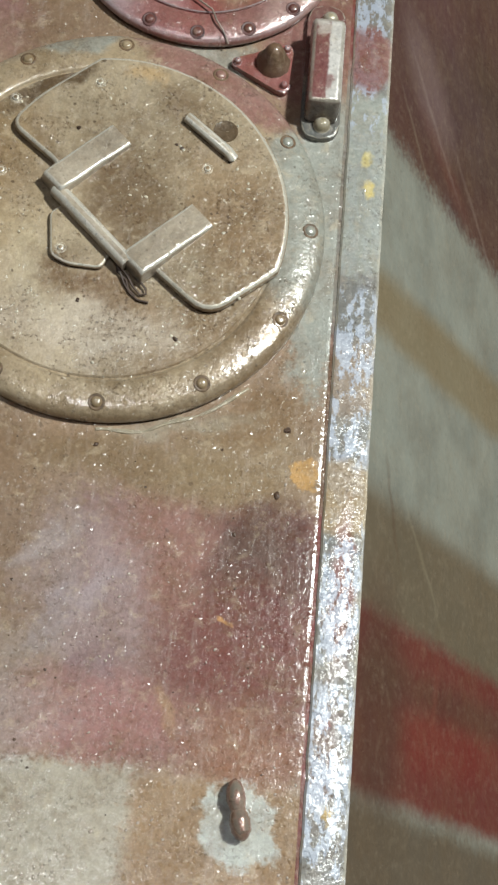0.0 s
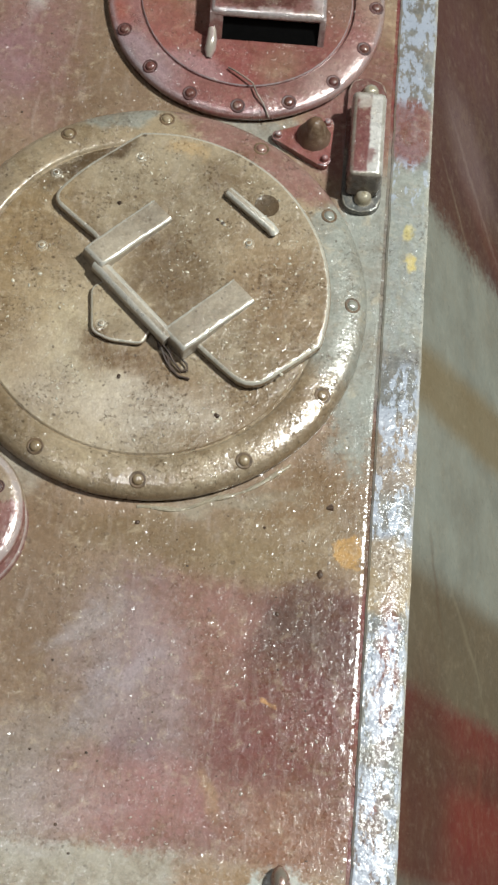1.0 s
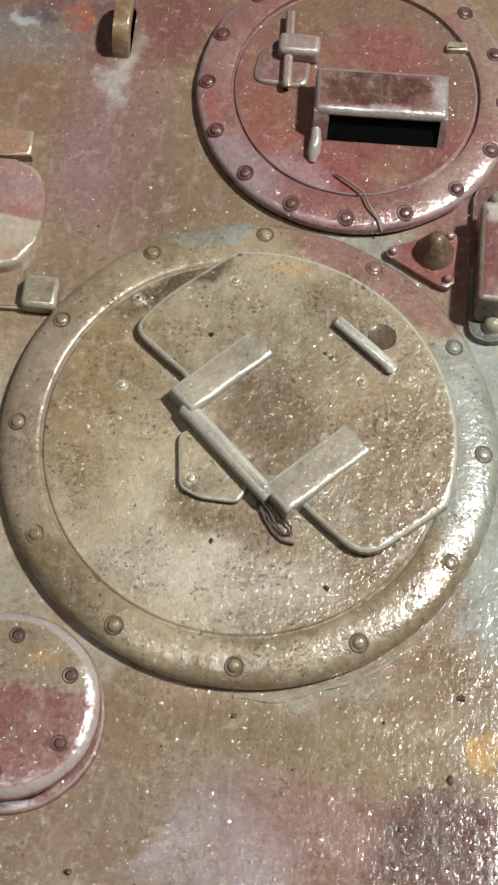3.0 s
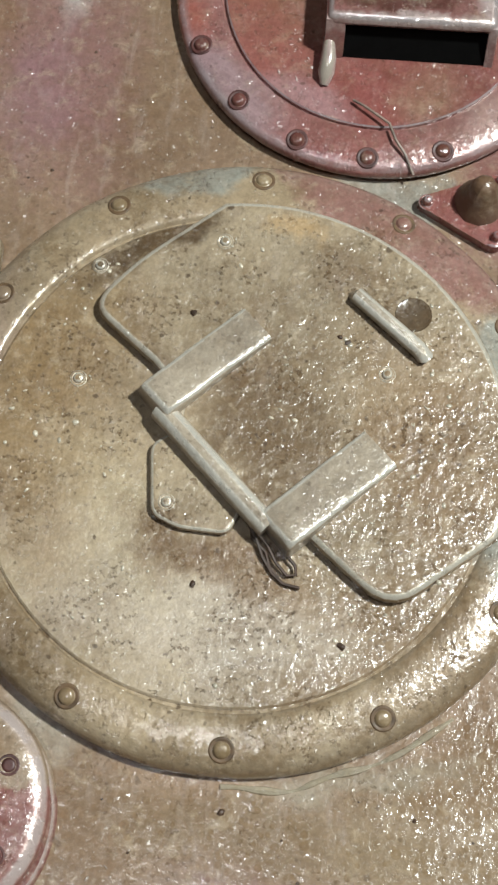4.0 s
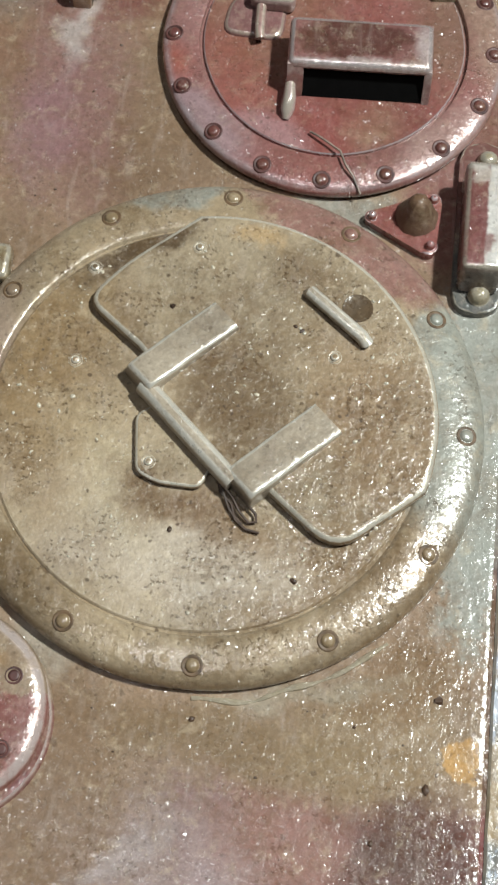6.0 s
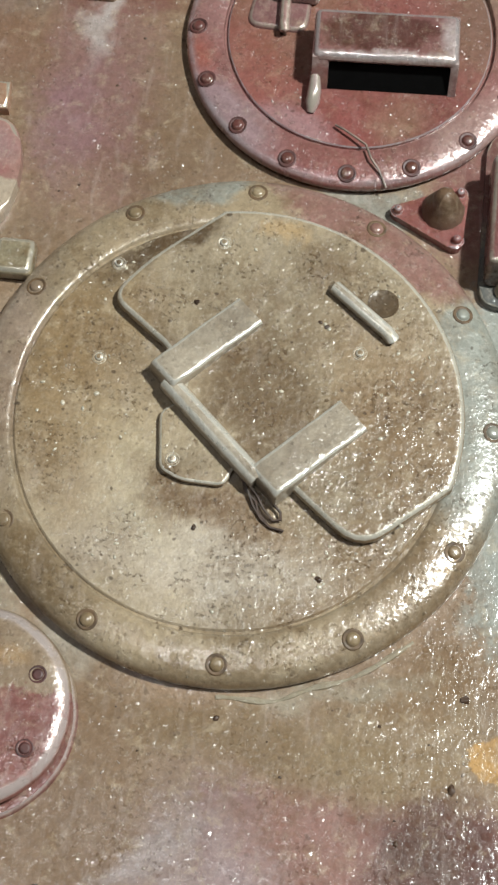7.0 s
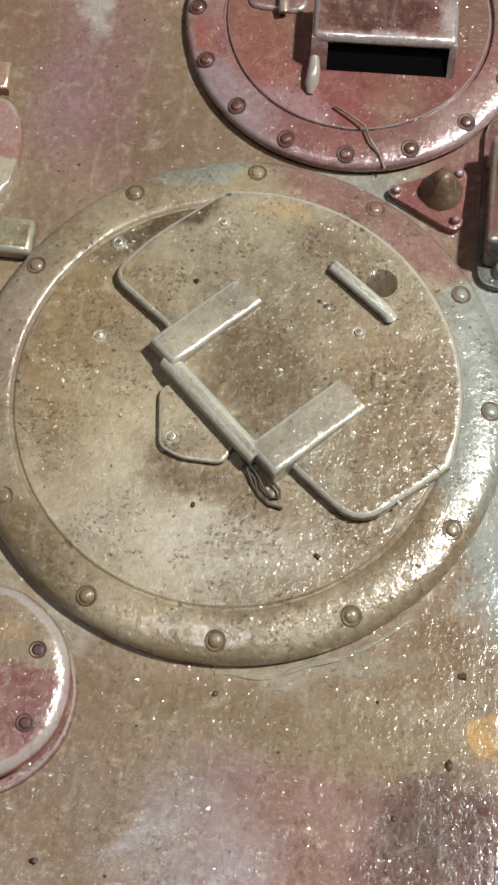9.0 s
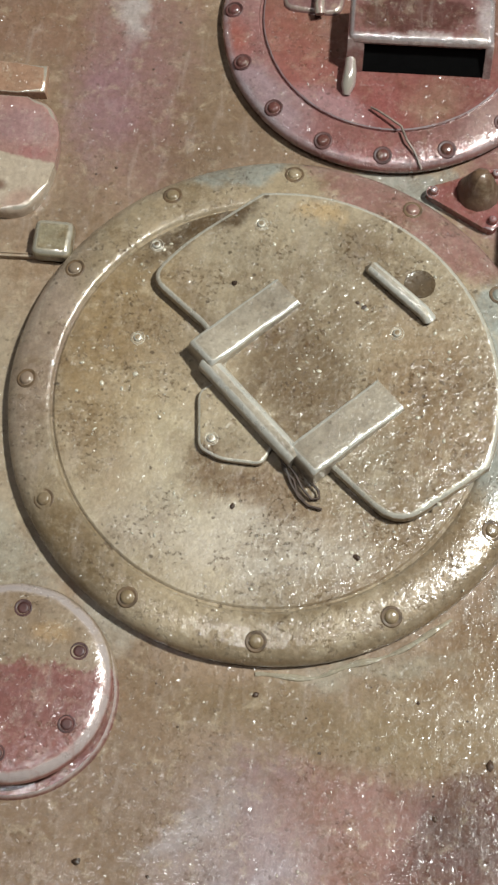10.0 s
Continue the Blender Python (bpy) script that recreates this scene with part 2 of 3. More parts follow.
strip_paint = painted("worn_glint_edge_paint", (112, 110, 106), [
    (12.9, 4, 3, 5.5, 0, 0.1, 0.9, (140, 142, 134)),
    (12.8, 11.6, 1.2, 2.2, 0, 0.2, 0.95, RED),
    (12.8, -7, 3, 2.0, 0, 0.3, 0.5, TAN),
    (12.8, -13.6, 3, 2.0, 0, 0.2, 0.9, (140, 116, 82)),
    (13.0, -17.8, 0.6, 3.6, 0, 0.5, 0.9, RED),
    (12.6, -26, 0.8, 3.0, 0, 0.5, 0.6, PINK),
    (13.1, 5.6, 0.28, 0.4, 0, 0.4, 0.7, (196, 176, 104)),
    (13.2, 3.8, 0.26, 0.45, 0, 0.4, 0.8, (200, 176, 96)),
    (12.9, -29.0, 0.34, 0.5, 0, 0.4, 0.8, (186, 154, 90)),
    (12.7, -24.6, 0.25, 0.3, 0, 0.5, 0.8, (120, 66, 62)),
], dirt=0.5, sheen=0.44, grain=1.0, dust=0.25, metallic=0.04, chips=0.74, coat=0.3, kept=((-2.6, 7.2), (9.8, 13.3), (-14.8, -11.6), (-22.6, -21.4)))
side_paint = painted("camouflage_side_paint", (134, 136, 127), [
    (20, 28, 90, 20.4, 0, 0.05, 0.95, (66, 33, 34)),
    (22, 17, 6, 4, 40, 0.7, 0.6, (44, 36, 34)),
    (17, 20, 3, 3, 30, 0.7, 0.5, (86, 56, 60)),
    (18.5, 10.4, 2.6, 0.7, -40, 0.7, 0.5, (92, 52, 46)),
    (19, 15, 5, 3, 30, 0.6, 0.5, (78, 56, 60)),
    (17, 14, 1.5, 3, 30, 0.6, 0.4, (125, 103, 103)),
    (21, -1.6, 14, 1.9, 6, 0.4, 0.8, (116, 101, 74)),
    (26, -15.3, 40, 3.4, 2, 0.3, 0.85, (87, 74, 56)),
    (26, -22.6, 60, 4.6, 2, 0.14, 0.95, (94, 25, 27)),
    (20, -23.5, 6, 1.6, 10, 0.6, 0.5, (112, 27, 28)),
    (15.4, -23.5, 1.8, 6, 0, 0.6, 0.8, (69, 47, 40)),
    (22, -21.0, 8, 1.0, 4, 0.8, 0.6, (69, 45, 38)),
    (17.5, 12.2, 0.12, 3.4, 38, 0.9, 0.16, (168, 150, 143)),
    (16.4, 9.2, 0.1, 2.2, 32, 0.9, 0.16, (168, 157, 134)),
    (21.5, 9.5, 0.12, 3.0, 40, 0.9, 0.16, (164, 146, 137)),
    (15.8, -12.8, 0.1, 2.4, 14, 0.8, 0.4, (78, 58, 45)),
    (18.4, -14.8, 0.1, 2.6, 30, 0.9, 0.16, (168, 157, 130)),
    (19.5, -21, 0.2, 1.6, 0, 0.9, 0.15, (146, 83, 67)),
    (18, -36, 60, 8.2, 0, 0.1, 0.9, (81, 69, 56)),
], dirt=0.15, sheen=0.46, dust=0.1, streak=0.0, ragged=0.3, rust=0.0, grain=0.3, edge=0.0)
HATCH_FIELDS = [
    (-7.0, 0.2, 1.7, 5.0, 8, 0.6, 0.6, (138, 112, 76)),
    (-6.0, 4.4, 1.4, 2.2, -30, 0.7, 0.5, (128, 106, 74)),
    (6.6, -1.2, 2.0, 2.8, 10, 0.7, 0.6, (126, 98, 66)),
    (5.2, 2.2, 2.6, 1.6, -30, 0.7, 0.5, (134, 106, 74)),
    (-1.3, -4.3, 1.5, 0.8, -20, 0.8, 0.85, (104, 78, 48)),
    (4.0, -6.2, 3.2, 0.9, 38, 0.6, 0.7, (120, 94, 62)),
    (-0.5, -6.3, 4.8, 1.7, -4, 0.6, 0.7, (190, 176, 160)),
    (-4.6, -2.6, 1.7, 3.4, 28, 0.6, 0.5, (186, 172, 144)),
    (-6.5, 1, 3, 5, 0, 0.6, 0.5, (146, 118, 84)),
    (0.7, 0.7, 3.3, 2.3, -40, 0.6, 0.85, (98, 76, 52)),
    (7, 0.5, 2.6, 3, 0, 0.6, 0.6, (136, 110, 82)),
    (0.4, -4.3, 3.4, 1.2, -14, 0.6, 0.7, (124, 96, 68)),
    (3.6, 6.0, 2.2, 1.2, -40, 0.6, 0.7, (118, 98, 74)),
    (0.9, 7.7, 0.9, 0.45, 0, 0.5, 0.6, (180, 146, 100)),
    (-3.9, 7.3, 2.8, 0.8, 33, 0.5, 0.95, (76, 58, 38)),
    (-3.4, 2.9, 2.0, 0.5, -38, 0.6, 0.6, (104, 84, 60)),
    (-1.5, -3.6, 2.2, 0.8, -15, 0.6, 0.6, (100, 76, 54)),
    (-4, -6.0, 5, 1.8, -40, 0.7, 0.4, (172, 154, 134)),
    (5, -7.5, 5, 1.2, 40, 0.6, 0.7, (124, 98, 70)),
]
hatch_paint = painted("weathered_hatch_paint", (166, 148, 122), HATCH_FIELDS, dirt=0.8, grain=1.75, rust=0.75, sheen=0.42, coat=1.0, ragged=1.6, edge=1.8, edge_colour=(240, 232, 216), sparkle=1.0)
lid_paint = painted("weathered_lid_paint", (166, 148, 122), HATCH_FIELDS, dirt=0.8, grain=1.75, rust=0.75, sheen=0.42, coat=1.0, ragged=1.6, edge=0.0, sparkle=1.0)
RIM_FIELDS = [
    (10, 1.5, 3, 5.8, 0, 0.12, 0.9, GREY),
    (5, 9.2, 5, 2.2, -28, 0.2, 0.85, (142, 100, 95)),
    (-2.6, 10.2, 2.2, 0.8, 14, 0.3, 0.8, GREY),
    (-7.5, -7.5, 3, 2, -45, 0.6, 0.8, (104, 82, 55)),
    (0, -11.2, 7, 1.0, 0, 0.5, 0.5, (120, 97, 68)),
    (-10, 2, 1.6, 6, 0, 0.6, 0.6, (150, 128, 116)),
    (8.2, -6.4, 3, 2.4, 45, 0.5, 0.6, (124, 100, 74)),
]
rim_paint = painted("weathered_rim_paint", (164, 144, 117), RIM_FIELDS, dirt=0.75, sheen=0.3, metallic=0.1, rust=0.6, coat=0.9, grain=1.1, edge=0.12)
red_paint = painted("red_hatch_paint", (138, 80, 75), [
    (0, 21, 3, 5, 0, 0.5, 0.7, (134, 100, 84)),
    (2.5, 23.6, 5.6, 1.5, -4, 0.4, 0.85, (124, 98, 80)),
    (8.2, 20.5, 2.0, 3.4, 15, 0.5, 0.75, (124, 98, 84)),
    (4.5, 21.0, 2.6, 1.6, 0, 0.6, 0.7, (134, 84, 78)),
    (-1.5, 16.0, 1.8, 2.6, 0, 0.5, 0.6, (146, 86, 78)),
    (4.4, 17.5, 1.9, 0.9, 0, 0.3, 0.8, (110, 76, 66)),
    (5.5, 14.6, 1.4, 1.0, 30, 0.6, 0.5, (150, 116, 98)),
    (0.5, 13, 2, 1.6, -30, 0.4, 0.6, (166, 132, 134)),
    (-4, 17.5, 0.9, 1.2, 0, 0.4, 0.8, (150, 92, 84)),
], dirt=0.4, sheen=0.26, metallic=0.06, coat=1.0, grain=1.4, dust=0.1, streak=0.06, edge=1.0, edge_colour=(216, 202, 204))
red_rim_paint = painted("red_rim_paint", (148, 100, 96), [
    (3.5, 26.2, 7, 2.4, -6, 0.4, 0.85, (146, 120, 98)),
    (10.5, 21, 2.0, 5, 20, 0.5, 0.75, (150, 124, 108)),
    (-3.9, 20, 1.4, 3, 0, 0.5, 0.7, (148, 110, 106)),
    (-4.1, 16.6, 1.2, 1.3, 0, 0.5, 0.7, (156, 86, 72)),
    # lilac highlight painted on the rim's lower left
    (-2, 14.2, 2.4, 1.2, -40, 0.5, 0.7, (158, 136, 140)),
    (3, 11.8, 2.4, 1.0, 0, 0.6, 0.5, (132, 78, 73)),
    # pale highlight painted on the rim's lower right
    (8.6, 14, 2.2, 1.6, 40, 0.5, 0.6, (168, 140, 132)),
], dirt=0.35, sheen=0.26, metallic=0.1, coat=1.0, grain=1.5, dust=0.15, streak=0.1, edge=0.5, edge_colour=(216, 202, 204))
hood_paint = painted("rubbed_hood_paint", (140, 96, 92), [
    (4.2, 17.7, 2.5, 1.0, 2, 0.2, 0.9, (88, 54, 48)),
    (7.35, 17.4, 0.45, 1.3, 0, 0.7, 0.7, (190, 176, 174)),
    (4.4, 16.4, 4.0, 0.25, 0, 0.5, 0.7, (190, 176, 172)),
], dirt=0.4, sheen=0.3, metallic=0.2, coat=0.9, edge=1.0, edge_colour=(220, 208, 206))
pod_paint = painted("two_tone_flap_paint", (168, 126, 116), [
    (-14.6, 4.4, 30, 6.0, -8.4, 0.012, 0.95, (178, 160, 140)),
    (-12.5, 11.6, 1.6, 0.9, 0, 0.6, 0.4, (140, 112, 120)),
    (-13.0, 8.6, 0.35, 0.25, 0, 0.6, 0.8, (100, 66, 52)),
    (-11.7, 10.4, 0.6, 0.3, 0, 0.6, 0.6, (150, 92, 92)),
    (-12.0, 8.0, 0.8, 0.4, 30, 0.7, 0.5, (156, 112, 100)),
], dirt=0.25, rust=0.1, ragged=0.12, sheen=0.34, coat=0.9, edge=1.0)
rail_paint = painted("pinkish_rail_paint", (166, 128, 104), [], dirt=0.4, rust=0.15, sheen=0.34, coat=0.9, edge=1.5)
cap_paint = painted("two_tone_cap_paint", (130, 82, 76), [
    (-8.8, -6.1, 30, 6.0, 0, 0.03, 0.95, (142, 122, 101)),
    (-7.4, -10.8, 0.7, 0.4, 0, 0.7, 0.35, OCHRE),
], dirt=0.4, ragged=0.5, sheen=0.3, coat=1.0, edge=1.5, edge_colour=(228, 210, 204))
hinge_paint = painted("pale_hinge_paint", (170, 156, 138), [], dirt=0.4, rust=0.3, sheen=0.38, coat=0.8, edge=1.6, grain=2.0, edge_colour=(240, 234, 222))
foot_paint = painted("pale_foot_paint", (172, 152, 146), [], dirt=0.3, rust=0.1, sheen=0.22, coat=1.0, grain=0.5)
weld_paint = painted("glossy_weld_paint", (158, 144, 120), [], dirt=0.5, sheen=0.26, coat=1.0, grain=1.6, edge=0.5)
lug_paint = painted("worn_lug_paint", (150, 116, 104), [], dirt=0.5, sheen=0.25, coat=1.0, metallic=0.3)
rear_paint = painted("brown_rear_paint", (132, 104, 70), [(-10, 32, 9, 3, 0, 0.5, 0.5, (104, 80, 54))], dirt=0.5, edge=1.4, edge_colour=(214, 190, 150))
hull_paint = painted("dull_hull_paint", (120, 98, 70), [], dirt=0.6, sheen=0.75, coat=0.05, edge=0.0)
rivet_paint = painted("grimy_rivet_paint", (146, 126, 98), RIM_FIELDS, dirt=0.4, rust=0.1, edge=0.0, grain=0.5, sheen=0.32, coat=0.8, sparkle=0.3)
red_rivet_paint = painted("grimy_red_rivet_paint", (104, 62, 58), [], dirt=0.4, rust=0.1, edge=0.0, grain=0.4, sheen=0.28, coat=0.9, sparkle=0.3)
collar_paint = painted("mauve_collar_paint", (158, 132, 128), [], dirt=0.35, sheen=0.3, coat=0.9, rust=0.2)
mauve_panel = painted("mauve_panel_paint", (126, 88, 87), [], dirt=0.35, sheen=0.34, coat=0.8, rust=0.1, edge=0.5)
pale_pink = painted("pale_pink_paint", (158, 124, 118), [], dirt=0.4, sheen=0.34)
bare_paint = painted("worn_fitting_paint", (156, 144, 118), [], dirt=0.9, rust=0.6, sheen=0.28, coat=1.0, edge=1.5)
# matt black for the shaded inside of the sight hood
opening_shade = plain("black_opening_shade", (11, 11, 11), 0.75, 0.0, 0.08)
wire_mat = plain("grey_wire", (142, 124, 112), 0.6)
ring_grime = plain("brown_ring_grime", (104, 80, 56), 0.6)
red_ring_grime = plain("maroon_ring_grime", (84, 48, 44), 0.5)
thread_mat = plain("brown_thread", (74, 54, 42), 0.6)


# ---- building ----
def part(name, bm, material, parent=None, at=None, label="", angle=38):
    bm.normal_update()
    bmesh.ops.recalc_face_normals(bm, faces=bm.faces[:])
    bmesh.ops.scale(bm, vec=(MM, MM, MM), verts=bm.verts[:])
    me = bpy.data.meshes.new(name)
    bm.to_mesh(me)
    bm.free()
    me.shade_smooth()
    me.set_sharp_from_angle(angle=radians(angle))
    me.materials.append(material)
    ob = new(name, me)
    if parent:
        ob.parent = parent
    if at:
        ob.location = [v * MM for v in at]
    if label:
        ob["label"] = label
    return ob


def thing(name, at, label, category, group=""):
    ob = new(name)
    ob.location = [v * MM for v in at]
    ob.empty_display_size = MM
    return tagged(ob, label, category, group)


def lathe(profile, steps=96, wobble=0.0, seed=0.0):
    """A turned body from (radius, height) pairs; radius 0 closes it."""
    bm = bmesh.new()
    rings = []
    for r, z in profile:
        if r < 1e-6:
            rings.append([bm.verts.new((0, 0, z))])
            continue
        ring = []
        for i in range(steps):
            a = math.tau * i / steps
            k = wobble * noise.noise((3 * math.cos(a) + seed, 3 * math.sin(a), r * 0.2))
            ring.append(bm.verts.new(((r + k) * math.cos(a), (r + k) * math.sin(a), z + 0.5 * k)))
        rings.append(ring)
    for a, b in zip(rings, rings[1:]):
        for i in range(steps):
            j = (i + 1) % steps
            if len(a) == 1 and len(b) > 1:
                bm.faces.new((a[0], b[i], b[j]))
            elif len(b) == 1 and len(a) > 1:
                bm.faces.new((a[i], b[0], a[j]))
            elif len(a) > 1:
                bm.faces.new((a[i], b[i], b[j], a[j]))
    return bm


def rounded(points, radius, steps=5):
    """An outline with its corners rounded; radius: one number or one a corner."""
    out, n = [], len(points)
    for i, p in enumerate(points):
        p, a, b = Vector(p), Vector(points[i - 1]), Vector(points[(i + 1) % n])
        r = radius[i] if isinstance(radius, (list, tuple)) else radius
        if r <= 0:
            out.append(p)
            continue
        u, v = (a - p), (b - p)
        d = min(r, u.length * 0.48, v.length * 0.48)
        s, e = p + u.normalized() * d, p + v.normalized() * d
        for k in range(steps + 1):
            t = k / steps
            out.append(s * (1 - t) ** 2 + p * 2 * t * (1 - t) + e * t ** 2)
    return out


def prism(outline, low, high, bevel=0.12, segments=2):
    """A plate of an outline, with its upper edge rounded."""
    bm = bmesh.new()
    base = [bm.verts.new((p[0], p[1], low)) for p in outline]
    top = [bm.verts.new((p[0], p[1], high)) for p in outline]
    n = len(outline)
    cap = bm.faces.new(top)
    bm.faces.new(base[::-1])
    for i in range(n):
        bm.faces.new((base[i], base[(i + 1) % n], top[(i + 1) % n], top[i]))
    if bevel:
        bmesh.ops.bevel(bm, geom=list(cap.edges), offset=bevel, segments=segments, affect="EDGES", profile=0.5)
        crown = max(bm.faces, key=lambda f: f.calc_center_median().z)
        bmesh.ops.inset_region(bm, faces=[crown], thickness=0.04)
    return bm


def plate(outline, low, high, edge, gap=0.0):
    """A plate whose upper edge is rounded evenly all round its outline."""
    pts = [Vector(p[:2]) for p in outline]
    n = len(pts)
    turn = sum(a.x * b.y - b.x * a.y for a, b in zip(pts, pts[1:] + pts[:1]))
    inward = []
    for i in range(n):
        a, b = (pts[i] - pts[i - 1]).normalized(), (pts[(i + 1) % n] - pts[i]).normalized()
        side = Vector((-a.y - b.y, a.x + b.x)).normalized() * (1 if turn > 0 else -1)
        inward.append(side / max(0.5, math.sqrt(max(0.0, (1 + a.dot(b)) / 2))))
    bm, rings = bmesh.new(), []
    foot = [(0.2, low), (0.2, gap), (0.0, gap + 0.06)] if gap else [(0, low)]
    curve = foot + [(0, high - edge)] + [(edge * (1 - math.cos(radians(k))), high - edge * (1 - math.sin(radians(k)))) for k in (18, 36, 54, 72, 90)] + [(edge + 0.06, high)]
    for off, z in curve:
        rings.append([bm.verts.new((p.x + d.x * off, p.y + d.y * off, z)) for p, d in zip(pts, inward)])
    for p, q in zip(rings, rings[1:]):
        for i in range(n):
            bm.faces.new((p[i], p[(i + 1) % n], q[(i + 1) % n], q[i]))
    bm.faces.new(rings[-1])
    bm.faces.new(rings[0][::-1])
    return bm


def block(x0, x1, y0, y1, z0, z1, bevel=0.15, segments=2):
    bm = bmesh.new()
    bmesh.ops.create_cube(bm, size=1)
    for v in bm.verts:
        v.co = ((x0 + x1) / 2 + v.co.x * (x1 - x0), (y0 + y1) / 2 + v.co.y * (y1 - y0), (z0 + z1) / 2 + v.co.z * (z1 - z0))
    bmesh.ops.bevel(bm, geom=bm.edges[:], offset=bevel, segments=segments, affect="EDGES", profile=0.5)
    wide = [f for f in bm.faces if max(abs(c) for c in f.normal) > 0.999]
    bmesh.ops.inset_individual(bm, faces=wide, thickness=0.03)
    return bm


def tube(path, radius, steps=10):
    """A round rod along points; radius: one number or one a point."""
    bm = bmesh.new()
    pts = [Vector(p) for p in path]
    rings = []
    for i, p in enumerate(pts):
        d = (pts[min(i + 1, len(pts) - 1)] - pts[max(i - 1, 0)]).normalized()
        side = d.cross((0, 0, 1) if abs(d.z) < 0.9 else (0, 1, 0)).normalized()
        up = side.cross(d)
        r = radius[i] if isinstance(radius, (list, tuple)) else radius
        rings.append([bm.verts.new(p + (side * math.cos(a) + up * math.sin(a)) * r) for a in (math.tau * k / steps for k in range(steps))])
    for a, b in zip(rings, rings[1:]):
        for k in range(steps):
            bm.faces.new((a[k], a[(k + 1) % steps], b[(k + 1) % steps], b[k]))
    for ring in (rings[0], rings[-1]):
        bm.faces.new(ring)
    return bm


def ribbon(path, half_width, thick):
    """A flat bar of even width, laid along points, with its thickness upwards."""
    left, right = [], []
    pts = [Vector(p) for p in path]
    for i, p in enumerate(pts):
        d = (pts[min(i + 1, len(pts) - 1)] - pts[max(i - 1, 0)]).normalized()
        s = Vector((-d.y, d.x)) * (half_width[i] if isinstance(half_width, list) else half_width)
        left.append(p + s)
        right.append(p - s)
    return prism(left + right[::-1], 0, thick, min(0.25, thick * 0.35), 3)


def rivet_mesh(radius, height, dish=0.0):
    """A domed head that sits in a shallow ring of grime."""
    bm = lathe([(radius * 1.5, -0.04), (radius * 1.44, 0.02), (radius * 1.28, 0.018), (radius * 1.06, 0.012), (radius * 0.98, 0.0), (radius * 0.93, height * 0.35), (radius * 0.78, height * 0.68), (radius * 0.5, height * (0.92 - dish * 0.2)), (0, height * (1 - dish))], 18)
    bmesh.ops.scale(bm, vec=(MM, MM, MM), verts=bm.verts[:])
    bmesh.ops.recalc_face_normals(bm, faces=bm.faces[:])
    me = bpy.data.meshes.new("rivet")
    bm.to_mesh(me)
    bm.free()
    me.shade_smooth()
    for face in me.polygons:
        away = face.center.xy.length / MM
        face.material_index = 1 if away > radius * 0.97 else 0
    return me


def rivets(parent, mesh, material, places, name="rivet", ring=None, lean=0.0):
    """Alike heads on one thing; lean: degrees by which each tips outwards from the middle."""
    mesh = mesh.copy()
    mesh.materials.append(material)
    mesh.materials.append(ring or material)
    for x, y, z in places:
        ob = new(name, mesh)
        ob.parent, ob.location = parent, (x * MM, y * MM, z * MM)
        if lean:
            ob.rotation_euler = Euler((0, radians(lean), math.atan2(y, x)))


# ---- the turret's plates ----
def rear(x):
    return 27.35 + 0.054 * x


bm = prism([(-34, -46), (11.72, -46), (11.72, rear(11.72)), (-34, rear(-34))], -2.5, 0, 0.2)
roof = tagged(part("roof_plate", bm, roof_paint), "flat turret roof plate in worn brown, pink and grey camouflage paint", "turret roof", kind="structure")
bm = bmesh.new()
cols = []
for i in range(120):
    y = -46 + (rear(14) + 46) * i / 119
    k = 0.05 * noise.noise((0.7 * y, 3.1, 0))
    q = 0.05 * noise.noise((0.9 * y, 9.1, 0))
    cols.append([bm.verts.new(c) for c in ((11.84 + 0.5 * q, y, -1.2), (11.86 + q, y, -0.06), (11.96 + q, y, 0.04 + 0.3 * k), (12.9, y, -0.02 + 0.4 * k), (13.82 + k, y, -0.12), (14.0 + k, y, -0.2), (14.06, y, -0.6), (13.9, y, -2.5))])
for a, b in zip(cols, cols[1:]):
    for k in range(7):
        bm.faces.new((a[k], a[k + 1], b[k + 1], b[k]))
strip = tagged(part("edge_strip", bm, strip_paint), "raised edge strip of the roof, paint chipped, with bluish white glints painted in", "edge strip", kind="structure")
bm = bmesh.new()
cols = []
for i in range(60):
    y = -46 + 76 * i / 59
    cols.append([bm.verts.new((14.0 + 0.6 * d + 0.12 * noise.noise((0.15 * y, d, 0)), y, -0.45 - d)) for d in (0, 1, 3, 8, 16, 34)])
for a, b in zip(cols, cols[1:]):
    for k in range(5):
        bm.faces.new((a[k], a[k + 1], b[k + 1], b[k]))
geo = bmesh.ops.extrude_face_region(bm, geom=bm.faces[:])
for v in geo["geom"]:
    if isinstance(v, bmesh.types.BMVert):
        v.co += Vector((-1.0, 0, -1.0))
tagged(part("side_wall", bm, side_paint), "sloping turret side in soft red, grey and olive camouflage", "turret side", kind="structure")
bm = block(11.0, 12.5, -46, rear(12), -2.5, -0.1, 0.05)
tagged(part("joint_floor", bm, painted("joint_paint", (112, 50, 48), [(11.8, 3, 3, 8, 0, 0.2, 0.9, (120, 118, 110)), (11.8, -10, 3, 4.5, 0, 0.2, 0.9, (92, 66, 46))], dirt=0.6)), "dark red joint between roof and edge strip", "joint", kind="structure")
bm = prism([(-34, rear(-34) + 0.09), (14, rear(14) + 0.09), (14, 44), (-34, 44)], -3.4, 0.1, 0.16)
tagged(part("rear_plate", bm, rear_paint), "brown plate behind the roof, a little lower", "rear plate", kind="structure")
bm = prism([(-34, -46), (14, -46), (14, 44), (-34, 44)], -34, -3.4, 0)
for v in bm.verts:
    if v.co.z < -10:
        v.co.x += 20 if v.co.x > 0 else -18
        v.co.y += 14 if v.co.y > 0 else -14
    else:
        v.co.x += -1.2 if v.co.x > 0 else 0
